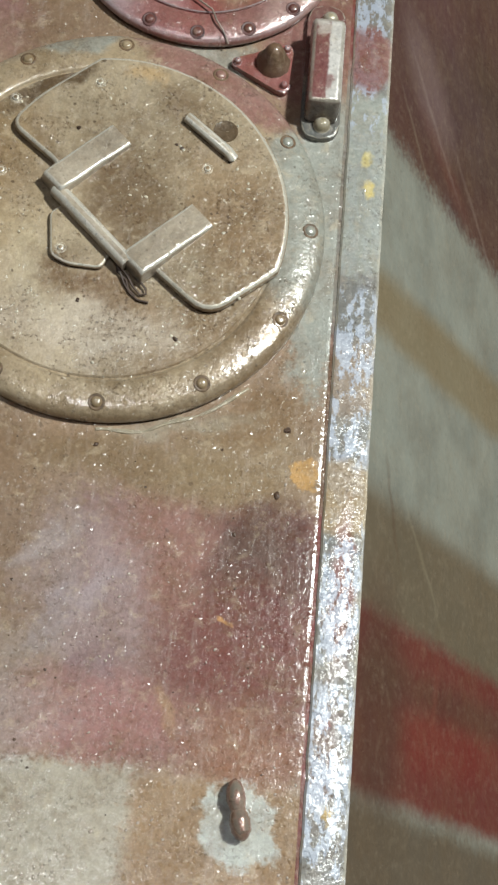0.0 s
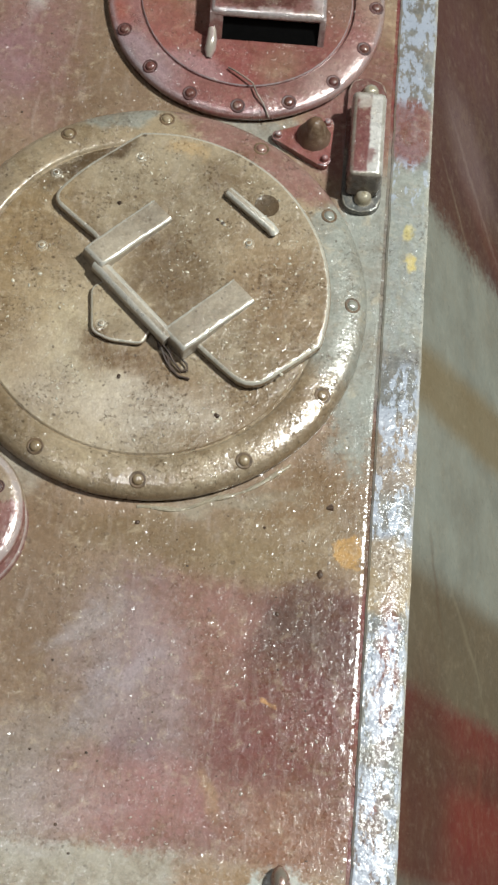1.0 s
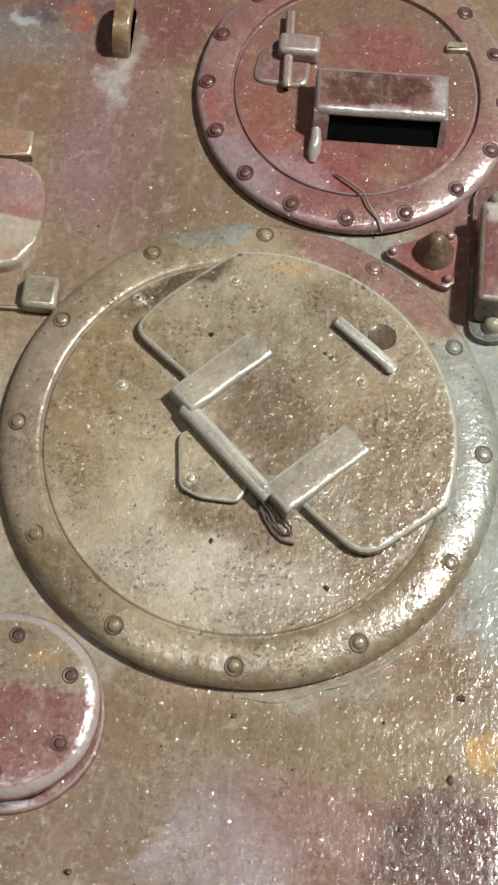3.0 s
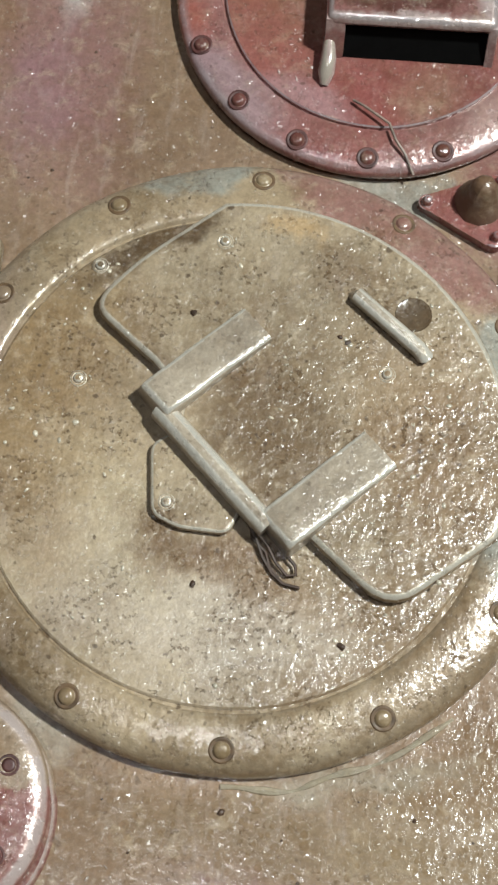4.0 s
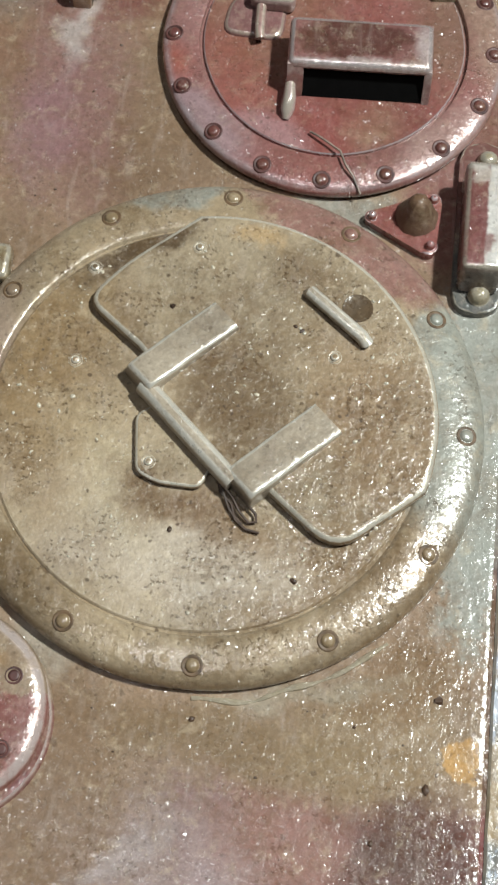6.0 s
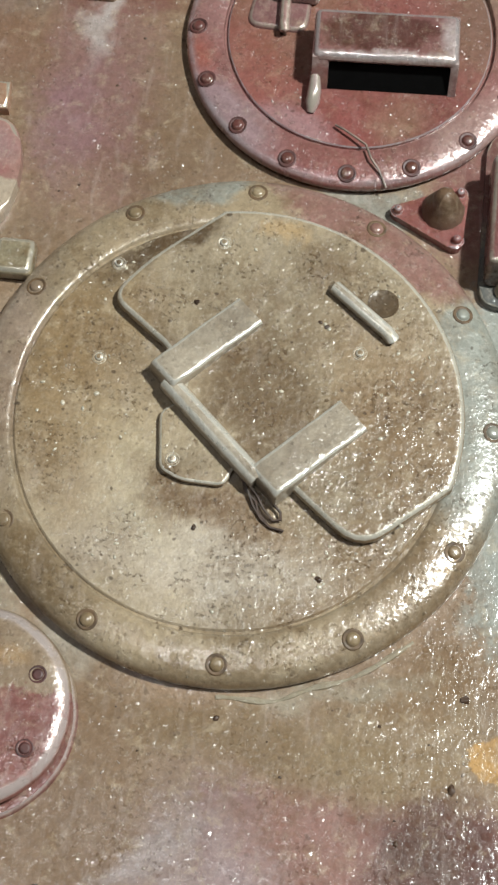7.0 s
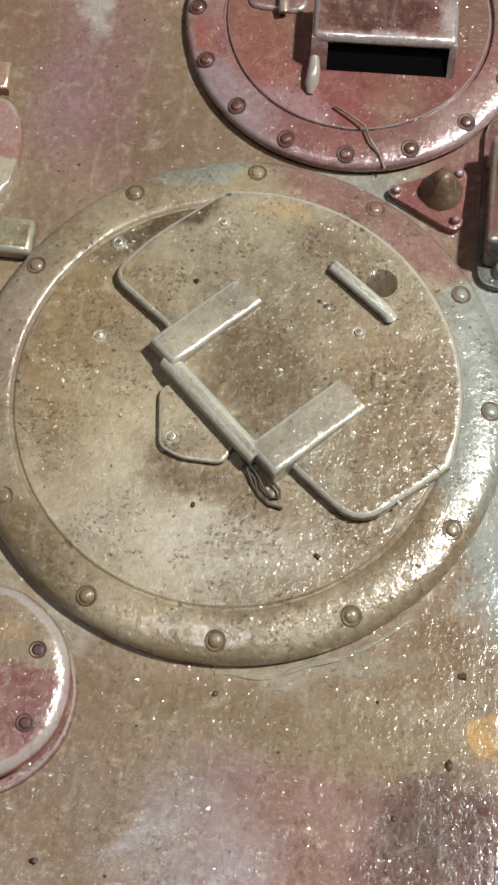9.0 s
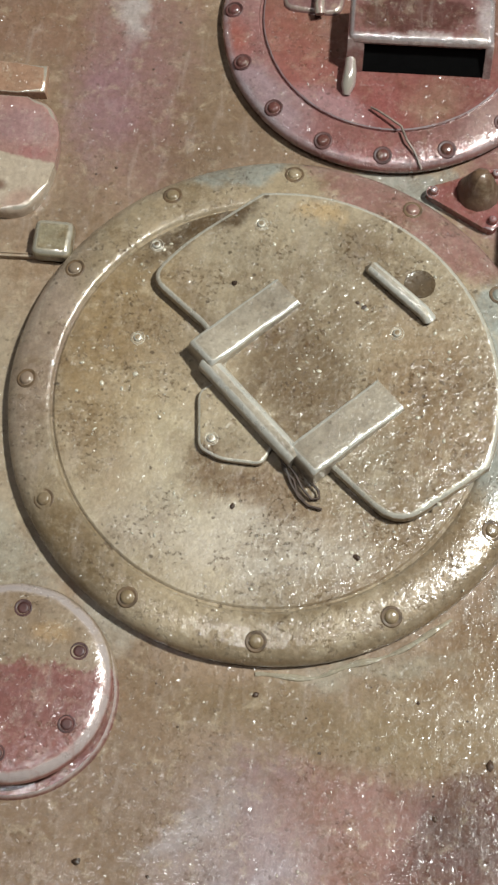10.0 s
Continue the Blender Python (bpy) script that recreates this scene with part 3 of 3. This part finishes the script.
tagged(part("turret_body", bm, side_paint), "plain sloping lower body of the turret", "turret body", kind="structure")
bm = block(-150, 150, -170, 170, -38, -34, 0.5)
tagged(part("hull_deck", bm, hull_paint), "plain brown hull deck under the turret", "hull deck", kind="structure")
flush = rivet_mesh(0.34, 0.03, 0.3)
rivets(roof, flush, painted("roof_rivet_paint", (116, 74, 70), [], dirt=0.4, edge=0.0, coat=0.5), [(-14.7, 25.4, 0), (-8.0, 25.7, 0), (-1.2, 26.0, 0), (8.1, 26.6, 0)])


# ---- large round hatch ----
def big_hatch():
    hatch = thing("round_hatch", (0, 0, 0), "large round beige hatch with a riveted rim, closed, stained brown", "hatch")
    bm = lathe([(10.72, -0.1), (10.76, 0.1), (10.94, 0.16), (10.99, 0.28), (10.98, 0.44), (10.94, 0.58), (10.86, 0.72), (10.74, 0.84), (10.58, 0.93), (10.38, 0.995), (10.15, 1.045), (9.85, 1.09), (9.5, 1.12), (9.2, 1.125), (9.0, 1.1), (8.9, 1.06), (8.84, 0.98), (8.5, 0.96)], 144, 0.06)
    for v in bm.verts:
        k = min(1.0, max(0.0, (9.6 - v.co.xy.length) / 0.8))
        v.co.x -= 0.28 * k
        v.co.y -= 0.18 * k
    part("rim", bm, rim_paint, hatch)
    part("lid", lathe([(8.74, 0.75), (8.73, 1.02), (8.66, 1.08), (8.2, 1.09), (6, 1.095), (3, 1.1), (0, 1.1)], 120, 0.02, 5), lid_paint, hatch, (-0.28, -0.18, 0))
    weld = [(11.3 * math.cos(radians(a)) + 0.2 * noise.noise((a * 0.11, 0, 0)), 11.3 * math.sin(radians(a)) + 0.2 * noise.noise((a * 0.11, 5, 0)), -0.03) for a in range(-88, -46, 1)]
    part("weld_bead", tube(weld, [max(0.02, 0.11 + 0.13 * noise.noise((k * 0.21, 2, 0))) for k in range(len(weld))], 8), weld_paint, hatch, None, "lumpy weld bead along the rim")
    me = rivet_mesh(0.29, 0.16, 0.1)
    rivets(hatch, me, rivet_paint, [(10.18 * math.cos(radians(30 * k + 1.8)), 10.18 * math.sin(radians(30 * k + 1.8)), 1.03) for k in range(12)], ring=ring_grime, lean=12)
    # raised flap: a round segment cut off along a slanting chord
    arc = [(9.02 * math.cos(radians(a)), 9.02 * math.sin(radians(a))) for a in range(-16, 101, 4)]
    corners = [(-4.5, 6.3), (-5.85, 4.45), (-3.42, 2.58), (-2.3, 1.5), (-2.35, 0.2), (0.7, -2.35), (1.9, -2.6), (2.95, -3.5), (5.3, -5.35)]
    outline = rounded(arc + corners, [0] * len(arc) + [1.2, 0.9, 0, 0, 0, 0, 0, 0.3, 1.3])
    part("flap", plate(outline, 0.8, 1.7, 0.3, 1.25), hatch_paint, hatch, None, "raised beige flap with rounded corners", 62)
    # bracket with two clamped arms and a rod
    out = Vector((0.70, 0.714)).normalized()

    def arm(centre, length, width, low, high, tip):
        """A strap that leaves the rod high and runs down onto the flap."""
        c, across = Vector(centre), Vector((out.y, -out.x))
        bm, rings = bmesh.new(), []
        shape = [(-0.5, 0), (-0.5, 0.74), (-0.485, 0.82), (-0.45, 0.86), (-0.38, 0.885), (0.0, 0.95), (0.34, 1.0), (0.41, 0.99), (0.46, 0.94), (0.49, 0.86), (0.5, 0.74), (0.5, 0)]
        ends = [(-0.24, 0.62), (-0.23, 0.42), (-0.19, 0.22), (-0.1, 0.08), (0.02, 0.02), (0.16, 0.0)]
        for off, drop in ends + [(length * k / 12, 0.0) for k in range(1, 13)]:
            crown = high - (high - tip) * max(0.0, off) / length - drop
            rings.append([bm.verts.new((*(c + out * off + across * (a * width + 0.02 * noise.noise((off, a, width)))), low + (crown - low) * h + (0.05 * noise.noise((1.7 * off, 3 * a, length)) if h > 0.5 else 0))) for a, h in shape])
        for p, q in zip(rings, rings[1:]):
            for k in range(len(shape) - 1):
                bm.faces.new((p[k], p[k + 1], q[k + 1], q[k]))
        bm.faces.new(rings[0])
        bm.faces.new(rings[-1])
        return bm

    part("hinge_arm", arm((-3.04, 1.1), 4.4, 1.52, 1.2, 2.3, 2.0), hinge_paint, hatch, angle=62)
    part("hinge_arm", arm((1.42, -3.02), 4.5, 1.66, 1.2, 2.3, 1.86), hinge_paint, hatch, angle=62)
    part("hinge_rod", tube([(-2.9, 0.86, 1.62), (-2.4, 0.36, 1.74), (0.5, -2.36, 1.74), (1.1, -2.9, 1.7)], 0.43, 16), hinge_paint, hatch)
    part("grab_rod", tube([(3.2, 5.75, 1.5), (3.35, 5.62, 1.92), (5.6, 3.82, 1.95), (5.82, 3.62, 1.82), (5.86, 3.58, 1.5)], [0.2, 0.3, 0.3, 0.3, 0.2], 12), hinge_paint, hatch)
    # low disk in place of a recess, its depth painted in as dark brown
    part("sight_recess", lathe([(0.66, 1.66), (0.62, 1.74), (0.56, 1.73), (0.5, 1.712), (0, 1.709)], 28), painted("recess_shade_paint", (90, 72, 52), [], dirt=0.8, dust=0.0, streak=0.0), hatch, (5.35, 5.2, 0), "shallow round recess by the rod, its shade put into dark brown")
    part("latch_plate", plate(rounded([(-3.15, -0.3), (-2.85, -2.75), (-1.9, -3.15), (-0.2, -3.2), (0.3, -2.0), (-2.2, 0.4)], 0.35, 4), 0.9, 1.46, 0.16, 1.2), hatch_paint, hatch, None, "", 62)
    rivets(hatch, rivet_mesh(0.2, 0.14, 0.2), hatch_paint, [(-2.35, -2.3, 1.45), (-1.4, 7.3, 1.69), (-5.9, 1.9, 1.09), (-5.7, 6.2, 1.09), (4.6, 2.9, 1.69)], "bolt_head")
    bm = bmesh.new()
    strands = [
        [(0.3, -2.3, 1.5), (0.5, -2.85, 1.42), (0.75, -3.25, 1.34), (1.0, -3.8, 1.26), (1.35, -4.3, 1.22), (1.75, -4.62, 1.22), (2.3, -4.72, 1.25)],
        [(0.35, -2.4, 1.45), (0.75, -3.0, 1.4), (1.15, -3.45, 1.4), (1.45, -3.95, 1.32), (1.85, -4.35, 1.28), (2.15, -4.3, 1.3), (2.1, -4.0, 1.34), (1.85, -3.75, 1.36)],
        [(0.45, -2.5, 1.4), (0.62, -3.2, 1.3), (1.1, -3.65, 1.3), (1.25, -4.1, 1.24), (1.6, -4.45, 1.24)],
    ]
    for path in strands:
        t = tube(path, 0.06, 6)
        me = bpy.data.meshes.new("tmp")
        t.to_mesh(me)
        t.free()
        bm.from_mesh(me)
        bpy.data.meshes.remove(me)
    part("frayed_thread", bm, thread_mat, hatch, None, "frayed dark thread caught under the hinge")
    return hatch


big_hatch()


# ---- red hatch with the sight hood ----
def red_hatch():
    cx, cy = 3.27, 18.82
    hatch = thing("sight_hatch", (cx, cy, 0), "smaller round red hatch with riveted rim and a sight hood", "hatch")
    part("rim", lathe([(7.46, -0.1), (7.5, 0.1), (7.66, 0.16), (7.73, 0.27), (7.73, 0.4), (7.69, 0.53), (7.6, 0.64), (7.46, 0.71), (7.22, 0.765), (6.9, 0.8), (6.5, 0.82), (6.15, 0.815), (6.04, 0.79), (5.99, 0.55), (5.7, 0.52)], 128, 0.05, 2), red_rim_paint, hatch)
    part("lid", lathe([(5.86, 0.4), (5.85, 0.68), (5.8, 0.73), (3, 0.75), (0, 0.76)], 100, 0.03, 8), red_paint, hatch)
    ring = [22.5 * k + 0.3 + 2.8 * max(0.0, math.cos(radians(24 * (k - 8.4)))) for k in range(16)]
    rivets(hatch, rivet_mesh(0.28, 0.17, 0.1), red_rivet_paint, [(7.17 * math.cos(radians(a)), 7.17 * math.sin(radians(a)), 0.77) for a in ring], ring=red_ring_grime, lean=8)
    # hood: back, sides and roof round a black sheet for the opening's shade
    x0, x1, yb, yf, top = -2.0, 4.3, 0.0, -2.5, 2.5
    hood = [part("hood_roof", block(x0, x1, yf, yb, top - 0.6, top, 0.3, 3), hood_paint, hatch, angle=62)]
    for a, b in ((x0, x0 + 0.72), (x1 - 0.34, x1)):
        bm = prism([(yb, 0.6), (yb, top - 0.2), (yf + 0.05, top - 0.2), (yf - 0.6, 0.6)], a, b, 0.08)
        for v in bm.verts:
            v.co = (v.co.z, v.co.x, v.co.y)
        hood.append(part("hood_side", bm, hood_paint, hatch))
    hood.append(part("hood_back", block(x0 + 0.3, x1 - 0.3, yb - 0.35, yb - 0.02, 0.6, top - 0.1, 0.08), red_paint, hatch))
    bm = bmesh.new()
    bm.faces.new([bm.verts.new(p) for p in ((x0 + 0.35, yf - 0.5, 0.77), (x1 - 0.3, yf - 0.5, 0.77), (x1 - 0.3, yf + 0.35, top - 0.3), (x0 + 0.35, yf + 0.35, top - 0.3))])
    geo = bmesh.ops.extrude_face_region(bm, geom=bm.faces[:])
    for v in geo["geom"]:
        if isinstance(v, bmesh.types.BMVert):
            v.co += Vector((0, 0.8, -0.1))
    hood.append(part("opening_shade_sheet", bm, opening_shade, hatch, None, "black sheet that stands for the shade in the hood's opening"))
    for ob in hood:
        ob.rotation_euler = (0, 0, radians(2))
    part("hood_foot", tube([(-1.75, -2.6, 1.3), (-1.7, -3.4, 1.2), (-1.74, -3.95, 1.0), (-1.78, -4.3, 0.75)], [0.2, 0.29, 0.32, 0.16], 12), foot_paint, hatch, None, "rounded pale foot")
    part("hinge_pin", tube([(-3.5, 3.8, 1.15), (-3.45, 2.5, 1.2), (-3.35, -0.2, 1.2), (-3.3, -0.5, 1.1)], 0.24, 12), pale_pink, hatch)
    part("hinge_collar", block(-3.95, -1.9, 1.15, 2.35, 0.7, 1.7, 0.3, 3), collar_paint, hatch)
    part("raised_panel", plate(rounded([(-5.1, -0.2), (-2.3, -0.35), (-2.2, 2.2), (-3.6, 3.0), (-4.9, 1.6)], 0.7, 5), 0.6, 0.95, 0.28), mauve_panel, hatch, None, "", 62)
    part("stop_knob", prism(rounded([(-0.6, -0.3), (0.55, -0.2), (0.5, 0.3), (-0.5, 0.25)], 0.2, 3), 0, 0.35, 0.12), bare_paint, hatch, (4.75, 2.9, 0.7))
    return hatch


red_hatch()
strand = [(2.63, 13.9, 0.9), (3.0, 13.68, 0.98), (3.43, 13.4, 1.0), (4.02, 12.98, 1.04), (4.16, 12.62, 1.08), (4.3, 12.3, 1.08), (4.66, 11.86, 0.95), (5.05, 11.2, 0.62)]
tagged(part("stray_wire", tube(strand, 0.055, 6), wire_mat), "thin stray grey wire lying across the red hatch rim", "wire")


# ---- fittings on the roof ----
def aerial_base():
    t = thing("aerial_base", (7.2, 10.3, 0), "triangular bolted plate with a stubby brown cone", "aerial base")
    part("plate", prism(rounded([(-2.2, 0.0), (1.25, -1.85), (1.45, 1.6)], 0.7), -0.05, 0.42, 0.14), red_paint, t)
    part("cone", lathe([(0.95, 0.3), (0.92, 0.5), (0.78, 0.74), (0.62, 1.1), (0.5, 1.5), (0.38, 1.78), (0.22, 1.9), (0, 1.93)], 24, 0.06, 3), painted("brown_cone_paint", (112, 88, 72), [], dirt=0.6, edge=0.0, dust=0.1), t, (0.35, 0.15, 0))
    rivets(t, rivet_mesh(0.22, 0.34), red_paint, [(-1.55, -0.02, 0.4), (1.02, -1.2, 0.4), (1.05, 1.05, 0.4)], "bolt_head")


aerial_base()


def side_housing():
    t = thing("bolted_housing", (10.3, 9.9, 0), "tall narrow red and silver housing bolted to the roof", "housing")
    part("base_plate", prism(rounded([(-1.05, -3.75), (1.05, -3.75), (1.05, 4.6), (-1.05, 4.6)], 1.0), -0.05, 0.4, 0.12), painted("dark_plate_paint", (92, 92, 88), [(10.3, 13.2, 3, 3.5, 0, 0.3, 0.9, (104, 62, 56))], dirt=0.5), t)
    bm = block(-0.9, 0.9, -2.85, 2.6, 0.3, 2.2, 0.3, 3)
    for v in bm.verts:
        if v.co.z > 1.2 and v.co.y < -1.5:
            v.co.y += 0.25
    part("housing_body", bm, painted("worn_red_silver_paint", (206, 200, 194), [
        (9.75, 9.6, 0.62, 2.6, 0, 0.12, 0.95, (112, 58, 56), "box"),
        (9.9, 11.9, 0.45, 0.5, 0, 0.3, 0.7, (190, 182, 172)),
        (10.6, 8.6, 0.3, 0.5, 0, 0.4, 0.8, RED),
        (10.3, 7.1, 2, 0.42, 0, 0.2, 0.9, (92, 80, 72), "box"),
    ], dirt=0.3, sheen=0.24, dust=0.4, metallic=0.15, coat=0.9), t)
    rivets(t, rivet_mesh(0.48, 0.6), bare_paint, [(0.1, -2.95, 0.38), (0.15, 3.6, 0.38)], "bolt_head")


side_housing()


def lifting_loop():
    t = thing("lifting_loop", (-8.3, 21.3, 0), "small bent brass-brown strap loop standing on the roof", "lifting loop")
    path = [(-1.45, -0.1), (-1.4, 0.9), (-1.1, 1.5), (-0.5, 1.8), (0.5, 1.8), (1.1, 1.5), (1.4, 0.9), (1.45, -0.1)]
    inner = [(y * 0.78, z * 0.82 - (0.05 if z < 0 else 0)) for y, z in path]
    bm = prism(path + inner[::-1], -0.42, 0.42, 0.16, 3)
    for v in bm.verts:
        v.co = (v.co.z, v.co.x, v.co.y)
    part("strap", bm, painted("brassy_strap_paint", (140, 106, 80), [], dirt=0.4, sheen=0.34, edge=0.5, edge_colour=(190, 164, 120)), t)


lifting_loop()


def side_flap():
    t = thing("side_flap", (-14, 10, 0), "rounded two-tone pink and beige flap beside a curved rail", "flap")
    part("plate", prism(rounded([(-9.0, -2.1), (-1.5, -2.45), (2.75, -2.75), (3.5, 0.5), (2.8, 3.1), (-3, 3.0), (-9, 4.7)], [0.4, 3, 1.7, 1.5, 1.2, 2, 0.4]), -0.05, 0.7, 0.26, 3), pod_paint, t, None, "", 62)
    rail = [(-9, 9.5, 0.9), (-6.5, 6.9, 0.85), (-4.34, 5.25, 0.75), (-2.32, 4.4, 0.8), (-0.6, 4.15, 0.76), (1.0, 4.12, 0.74), (2.25, 4.2, 0.72)]
    part("curved_rail", ribbon([p[:2] for p in rail], [p[2] for p in rail], 0.55), rail_paint, t, None, "curved pink rail", 62)
    part("lower_ridge", ribbon([(-9, -4.75), (-4, -4.7), (0, -4.5), (3.2, -4.35)], 0.12, 0.3), roof_paint, t)


side_flap()
stop = thing("stop_block", (-10.2, 6.3, 0), "small square worn metal block on the roof", "block")
part("stop_body", block(-0.85, 0.85, -0.85, 0.85, -0.05, 0.85, 0.3, 3), bare_paint, stop)


def vent_cap():
    t = thing("ventilator_cap", (-8.8, -12.65, 0), "round two-tone red and beige cap with six bolts", "ventilator")
    part("collar", lathe([(4.08, -0.1), (4.04, 0.12), (3.9, 0.26), (3.4, 0.3), (3.0, 0.32), (2.7, 0.7), (0, 0.75)], 80, 0.04), cap_paint, t, (0.05, -0.28, 0))
    part("cap", lathe([(2.8, 0.6), (3.35, 0.82), (3.76, 0.95), (3.86, 1.08), (3.8, 1.26), (3.64, 1.42), (3.4, 1.52), (3.16, 1.55), (2, 1.58), (0, 1.6)], 80, 0.04, 4), cap_paint, t, (0.12, -0.08, 0))
    rivets(t, rivet_mesh(0.24, 0.08, 0.5), red_ring_grime, [(0.12 + 2.78 * math.cos(radians(a)), -0.08 + 2.78 * math.sin(radians(a)), 1.55) for a in (-151, -91, -31, 29, 89, 149)], "bolt_head", red_ring_grime)


vent_cap()


def tie_lug():
    t = thing("tie_down_lug", (8.8, -29, 0), "small bent metal lug with worn tip on a pale patch", "lug")
    bm = tube([(-0.2, 1.4, 0.3), (-0.19, 1.25, 0.32), (-0.15, 0.95, 0.36), (-0.08, 0.5, 0.4), (0.06, 0.02, 0.33), (0.15, -0.42, 0.42), (0.27, -0.9, 0.4), (0.33, -1.2, 0.33), (0.35, -1.32, 0.3)], [0.1, 0.28, 0.42, 0.46, 0.36, 0.5, 0.47, 0.28, 0.1], 16)
    for v in bm.verts:
        v.co.z *= 1.4
    part("lug_body", bm, lug_paint, t)


tie_lug()


# ---- pale flecks: dust in the varnish, coloured to pass for glints too ----
def fleck_material(name, colour):
    g = Graph(name)
    g.put(g.bsdf.inputs["Base Color"], g.mix(g.ramp(g.noise(1.6, 3), 0.35, 0.65), lin(*colour), lin(*[c * 0.8 for c in colour])))
    g.bsdf.inputs["Roughness"].default_value = 0.35
    g.bsdf.inputs["Coat Weight"].default_value = 0.8
    g.bsdf.inputs["Coat Roughness"].default_value = 0.25
    g.bsdf.inputs["Coat IOR"].default_value = 1.8
    return g.mat


def beads(name, places, material, label):
    """Low uneven domes, each of a few faces; places: (x, y, z, radius)."""
    verts, faces = [], []
    for k, (x, y, z, r) in enumerate(places):
        base, squash, turn = len(verts), random.uniform(0.3, 0.9), random.uniform(0, math.tau)
        for reach, up in ((1.0, -0.1), (0.86, 0.16), (0.5, 0.32)):
            for i in range(7):
                a = math.tau * i / 7
                u, v = r * reach * math.cos(a) * random.uniform(0.7, 1.2), r * reach * squash * math.sin(a)
                verts.append(((x + u * math.cos(turn) - v * math.sin(turn)) * MM, (y + u * math.sin(turn) + v * math.cos(turn)) * MM, (z + r * up) * MM))
        verts.append((x * MM, y * MM, (z + 0.36 * r) * MM))
        for ring in (0, 7):
            for i in range(7):
                j = (i + 1) % 7
                faces.append((base + ring + i, base + ring + j, base + ring + 7 + j, base + ring + 7 + i))
        for i in range(7):
            faces.append((base + 14 + i, base + 14 + (i + 1) % 7, base + 21))
    me = bpy.data.meshes.new(name)
    me.from_pydata(verts, [], faces)
    me.shade_smooth()
    me.materials.append(material)
    return tagged(new(name, me), label, "varnish grains", kind="stuff")


def on_flap(x, y):
    return math.hypot(x, y) < 8.7 and 0.78 * x + 0.63 * y > 0.7 and (x, y) > (-5.0, -6) and y > -4.6 and x > -4.6


random.seed(31)
on_roof, on_hatch, on_red = [], [], []
for k in range(12000):
    x, y = random.uniform(-19, 11.5), random.uniform(-34, 26.5)
    r = 0.03 + 0.1 * random.random() ** 3
    if noise.noise((0.3 * x, 0.3 * y, 4)) + 0.2 < random.random() * 0.7:
        continue
    away, red = math.hypot(x, y), math.hypot(x - 3.27, y - 18.82)
    if away < 8.4:
        arm_zone = -4.2 < x < 5.4 and -4.2 < y < 5.2 and min(abs(0.714 * (x + 3.04) - 0.70 * (y - 1.1)), abs(0.714 * (x - 1.42) - 0.70 * (y + 3.02))) < 1.0
        if not arm_zone and math.hypot(x + 1.5, y + 1.5) > 2.6 and (y < 2 or x > 4 or random.random() < 0.5):
            on_hatch.append((x, y, 1.7 if on_flap(x, y) else 1.1, r))
    elif red < 5.6:
        if not (1.0 < x < 7.8 and 14 < y < 19.5) and not (-2.2 < x < 1.6 and 17 < y < 23):
            on_red.append((x, y, 0.75, 0.7 * r)) if random.random() < 0.5 else None
    elif away > 11.6 and red > 8 and not (x < -9 and 4 < y < 20) and math.hypot(x + 8.8, y + 12.65) > 4.4 and not (x > 4.5 and y > 5.5):
        if y < -10 and x > -6 and random.random() < 0.4 or random.random() < 0.06:
            on_roof.append((x, y, 0.0, r))
beads("dust_and_glint_flecks", on_roof, fleck_material("roof_flecks", (178, 160, 146)), "pale glossy flecks in the roof varnish, for dust and painted glints")
beads("dust_and_glint_flecks", on_hatch, fleck_material("hatch_flecks", (206, 194, 172)), "pale glossy flecks in the round hatch's varnish, for dust and painted glints")
beads("dust_and_glint_flecks", on_red, fleck_material("red_hatch_flecks", (208, 184, 178)), "pale glossy flecks in the red hatch's varnish, for dust and painted glints")


# ---- loose crumbs of old paint and grit ----
def crumb(size, seed):
    bm = bmesh.new()
    bmesh.ops.create_icosphere(bm, subdivisions=2, radius=size)
    for v in bm.verts:
        k = 1 + 0.5 * noise.noise(v.co * (1.6 / size) + Vector((seed, 0, 0)))
        v.co = Vector((v.co.x * k, v.co.y * k * 0.75, max(v.co.z * k * 0.5, -0.12 * size)))
    return bm


crumb_paint = plain("dark_crumb", (74, 52, 36), 0.5)
for k, (x, y, z, size) in enumerate(((9.86, -10.29, 0, 0.26), (9.55, -13.73, 0, 0.24), (0.5, -12.0, 0, 0.18), (3.84, -6.48, 1.09, 0.2), (-2.2, 4.48, 1.7, 0.18), (-5.4, -18.9, 0, 0.22), (7.63, -15.9, 0, 0.16), (3.17, 3.93, 1.7, 0.16), (2.9, 4.1, 1.7, 0.13), (-1.2, -4.9, 1.1, 0.16))):
    ob = part("paint_crumb", crumb(0.75 * size, 7.3 * k), crumb_paint, None, (x, y, z + 0.1 * size))
    ob.rotation_euler = (0, 0, 1.9 * k)
    tagged(ob, "small dark crumb of old paint lying on the armour plate", "paint crumb", "loose crumbs")
random.seed(12)
bm = bmesh.new()
for k in range(110):
    x, y = random.uniform(-20, 11.5), random.uniform(-34, 26)
    away = math.hypot(x, y)
    if away < 11.6 or math.hypot(x - 3.2, y - 18.9) < 8.2 or (x < -9 and 4 < y < 20) or math.hypot(x + 8.8, y + 12.6) < 4.5 or (x > 4.5 and y > 5.5):
        continue
    size = random.uniform(0.035, 0.085)
    geo = bmesh.ops.create_icosphere(bm, subdivisions=1, radius=size)
    for v in geo["verts"]:
        v.co = Vector((x + v.co.x * random.uniform(0.8, 1.5), y + v.co.y * random.uniform(0.7, 1.2), max(v.co.z * 0.7, -0.02)))
tagged(part("grit", bm, crumb_paint), "fine dark grit scattered over the roof plate", "grit", kind="stuff")
